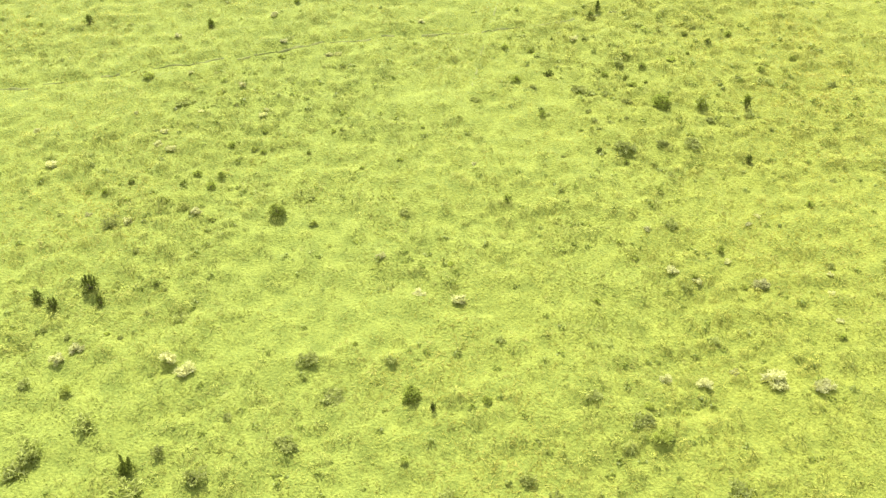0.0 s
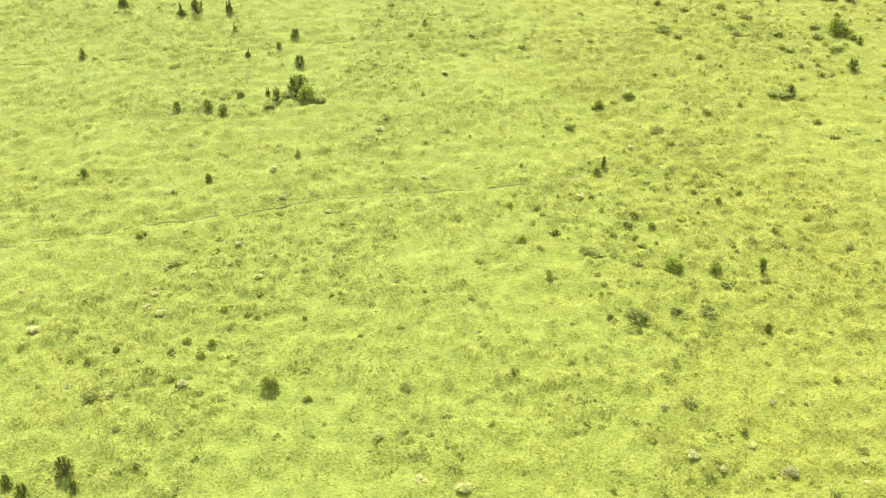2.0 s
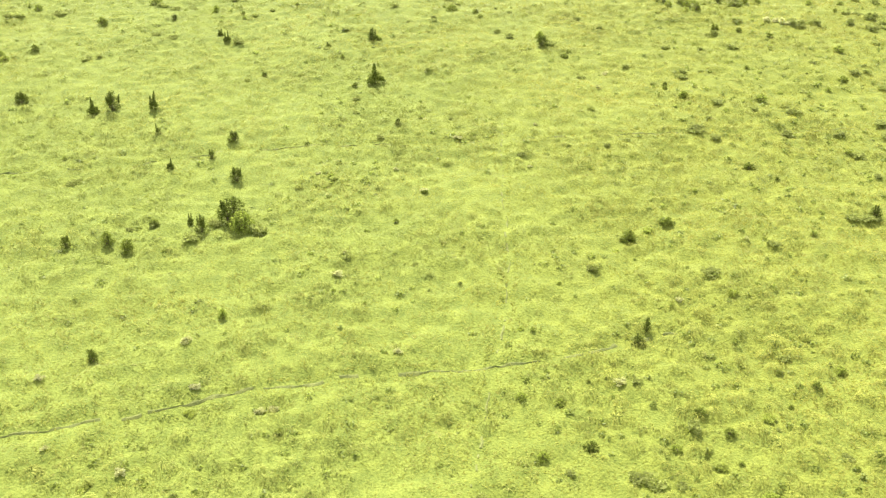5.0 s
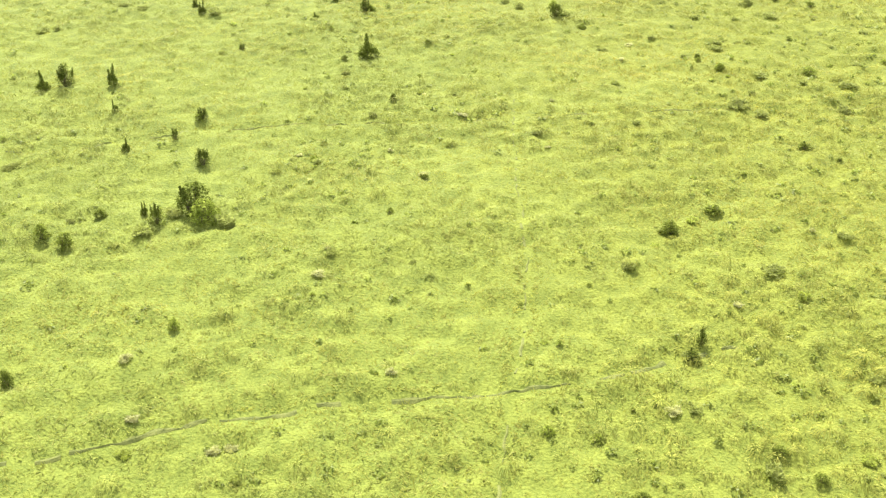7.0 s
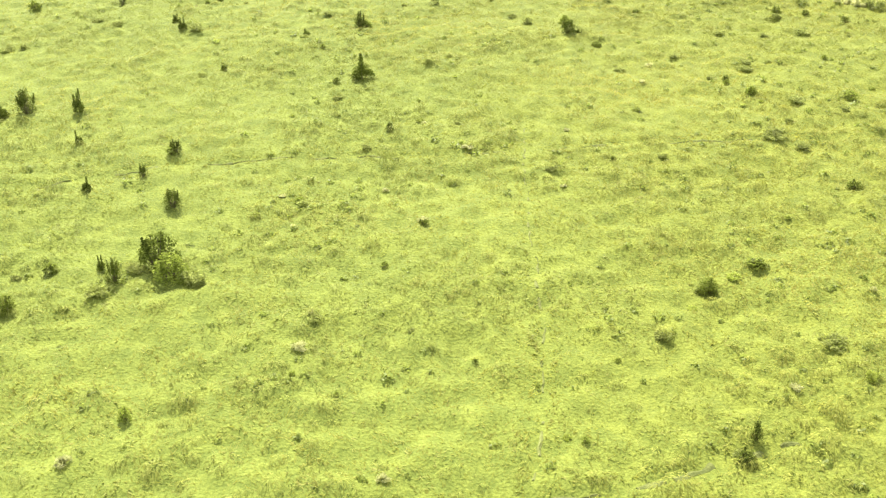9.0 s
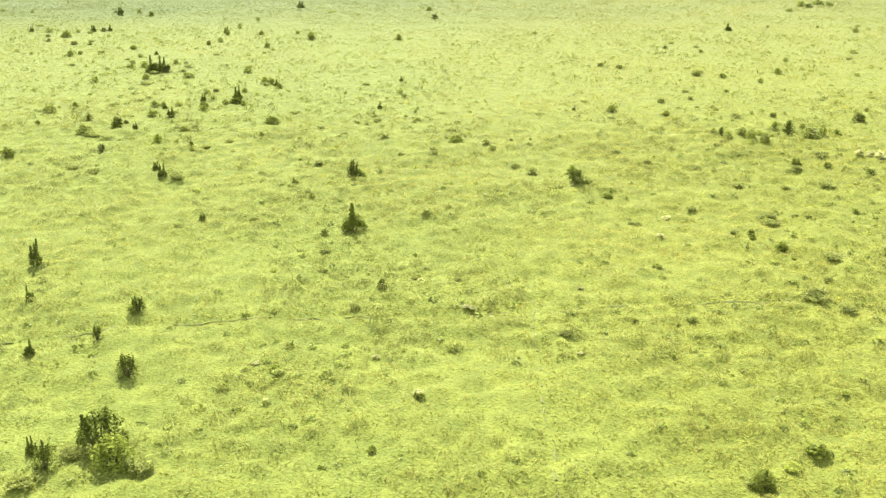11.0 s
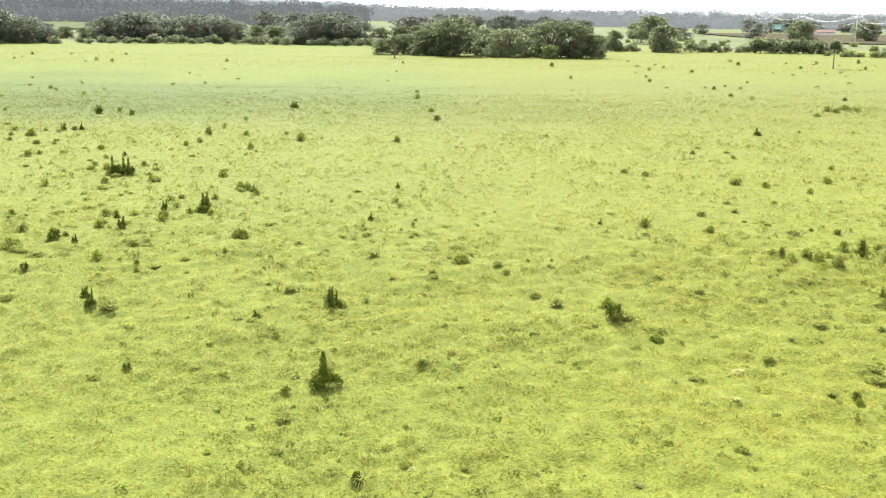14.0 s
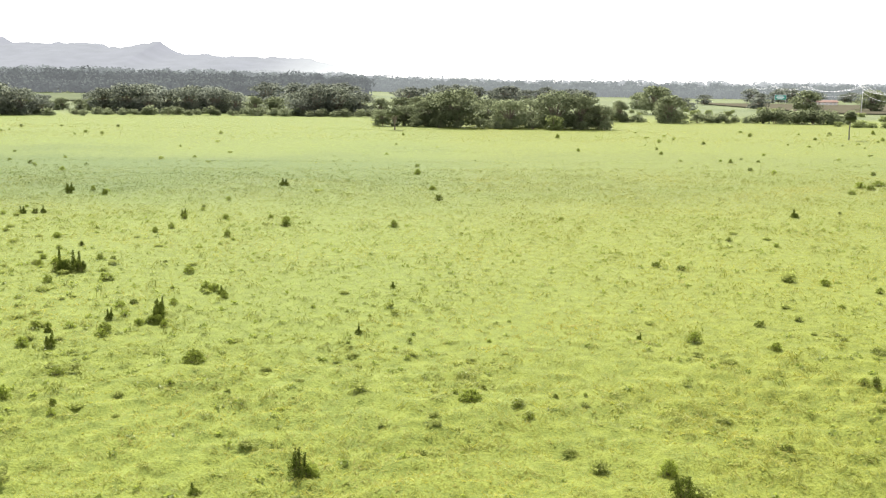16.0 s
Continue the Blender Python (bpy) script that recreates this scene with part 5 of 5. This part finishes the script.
for a, b in zip(POLES, POLES[1:]):
    for dx, up in ((-2.3, 17.3), (0.0, 17.3), (2.3, 17.3), (0.3, 13.6)):
        wire(a, b, dx, up, 4.2)


def box_mesh(name, size, centre, material, bevel=0.03):
    bm = bmesh.new()
    bmesh.ops.create_cube(bm, size=1, matrix=Matrix.Translation(centre) @ Matrix.Diagonal((*size, 1)))
    bmesh.ops.bevel(bm, geom=bm.edges[:], offset=bevel, segments=1, affect='EDGES')
    m = bpy.data.meshes.new(name)
    bm.to_mesh(m); bm.free()
    m.materials.append(material)
    return m


gantry = tagged(new("road_sign"), "large teal-green road sign on steel posts beside a far road", "road sign")
gantry.matrix_basis = Matrix.Translation((338, 1030, float(terrain(338, 1030))))
part("panel", box_mesh("panel", (11, 0.2, 4.4), (0, 0, 6.4), SIGN), gantry)
part("border", box_mesh("border", (11.4, 0.1, 4.8), (0, 0.16, 6.4), SIGN_EDGE), gantry)
for dx in (-5, 5):
    part("post", mesh_of("post", *rods([[((dx, 0.5, -0.3), 0.2), ((dx, 0.5, 9.5), 0.18)]], 8), STEEL), gantry)
for dz, w in ((1.2, 6.5), (0.0, 8.0), (-1.2, 5.0)):
    part("lettering_bar", box_mesh("lettering_bar", (w, 0.06, 0.6), (-0.5, -0.14, 6.4 + dz), SIGN_EDGE, 0.01), gantry)

farm = tagged(new("farm_building"), "low farm building with pale walls and a faded red roof", "building")
farm.matrix_basis = Matrix.Translation((365, 985, float(terrain(365, 985)) - 0.2))
part("wall", box_mesh("wall", (16, 8, 3.4), (0, 0, 1.7), WALL_PALE), farm)
part("roof", mesh_of("roof", [(-8.8, -4.8, 3.3), (8.8, -4.8, 3.3), (8.8, 0, 5.2), (-8.8, 0, 5.2), (-8.8, 4.8, 3.3), (8.8, 4.8, 3.3), (-8.8, -4.8, 3.1), (8.8, -4.8, 3.1), (-8.8, 4.8, 3.1), (8.8, 4.8, 3.1)], [(0, 1, 2, 3), (3, 2, 5, 4), (6, 7, 1, 0), (4, 5, 9, 8), (6, 8, 9, 7), (0, 3, 4, 8, 6), (1, 7, 9, 5, 2)], BRICKRED), farm)
for dx in (-5.5, -2, 2, 5.5):
    part("window", box_mesh("window", (1.4, 0.12, 1.2), (dx, -4.02, 1.8), STEEL), farm)
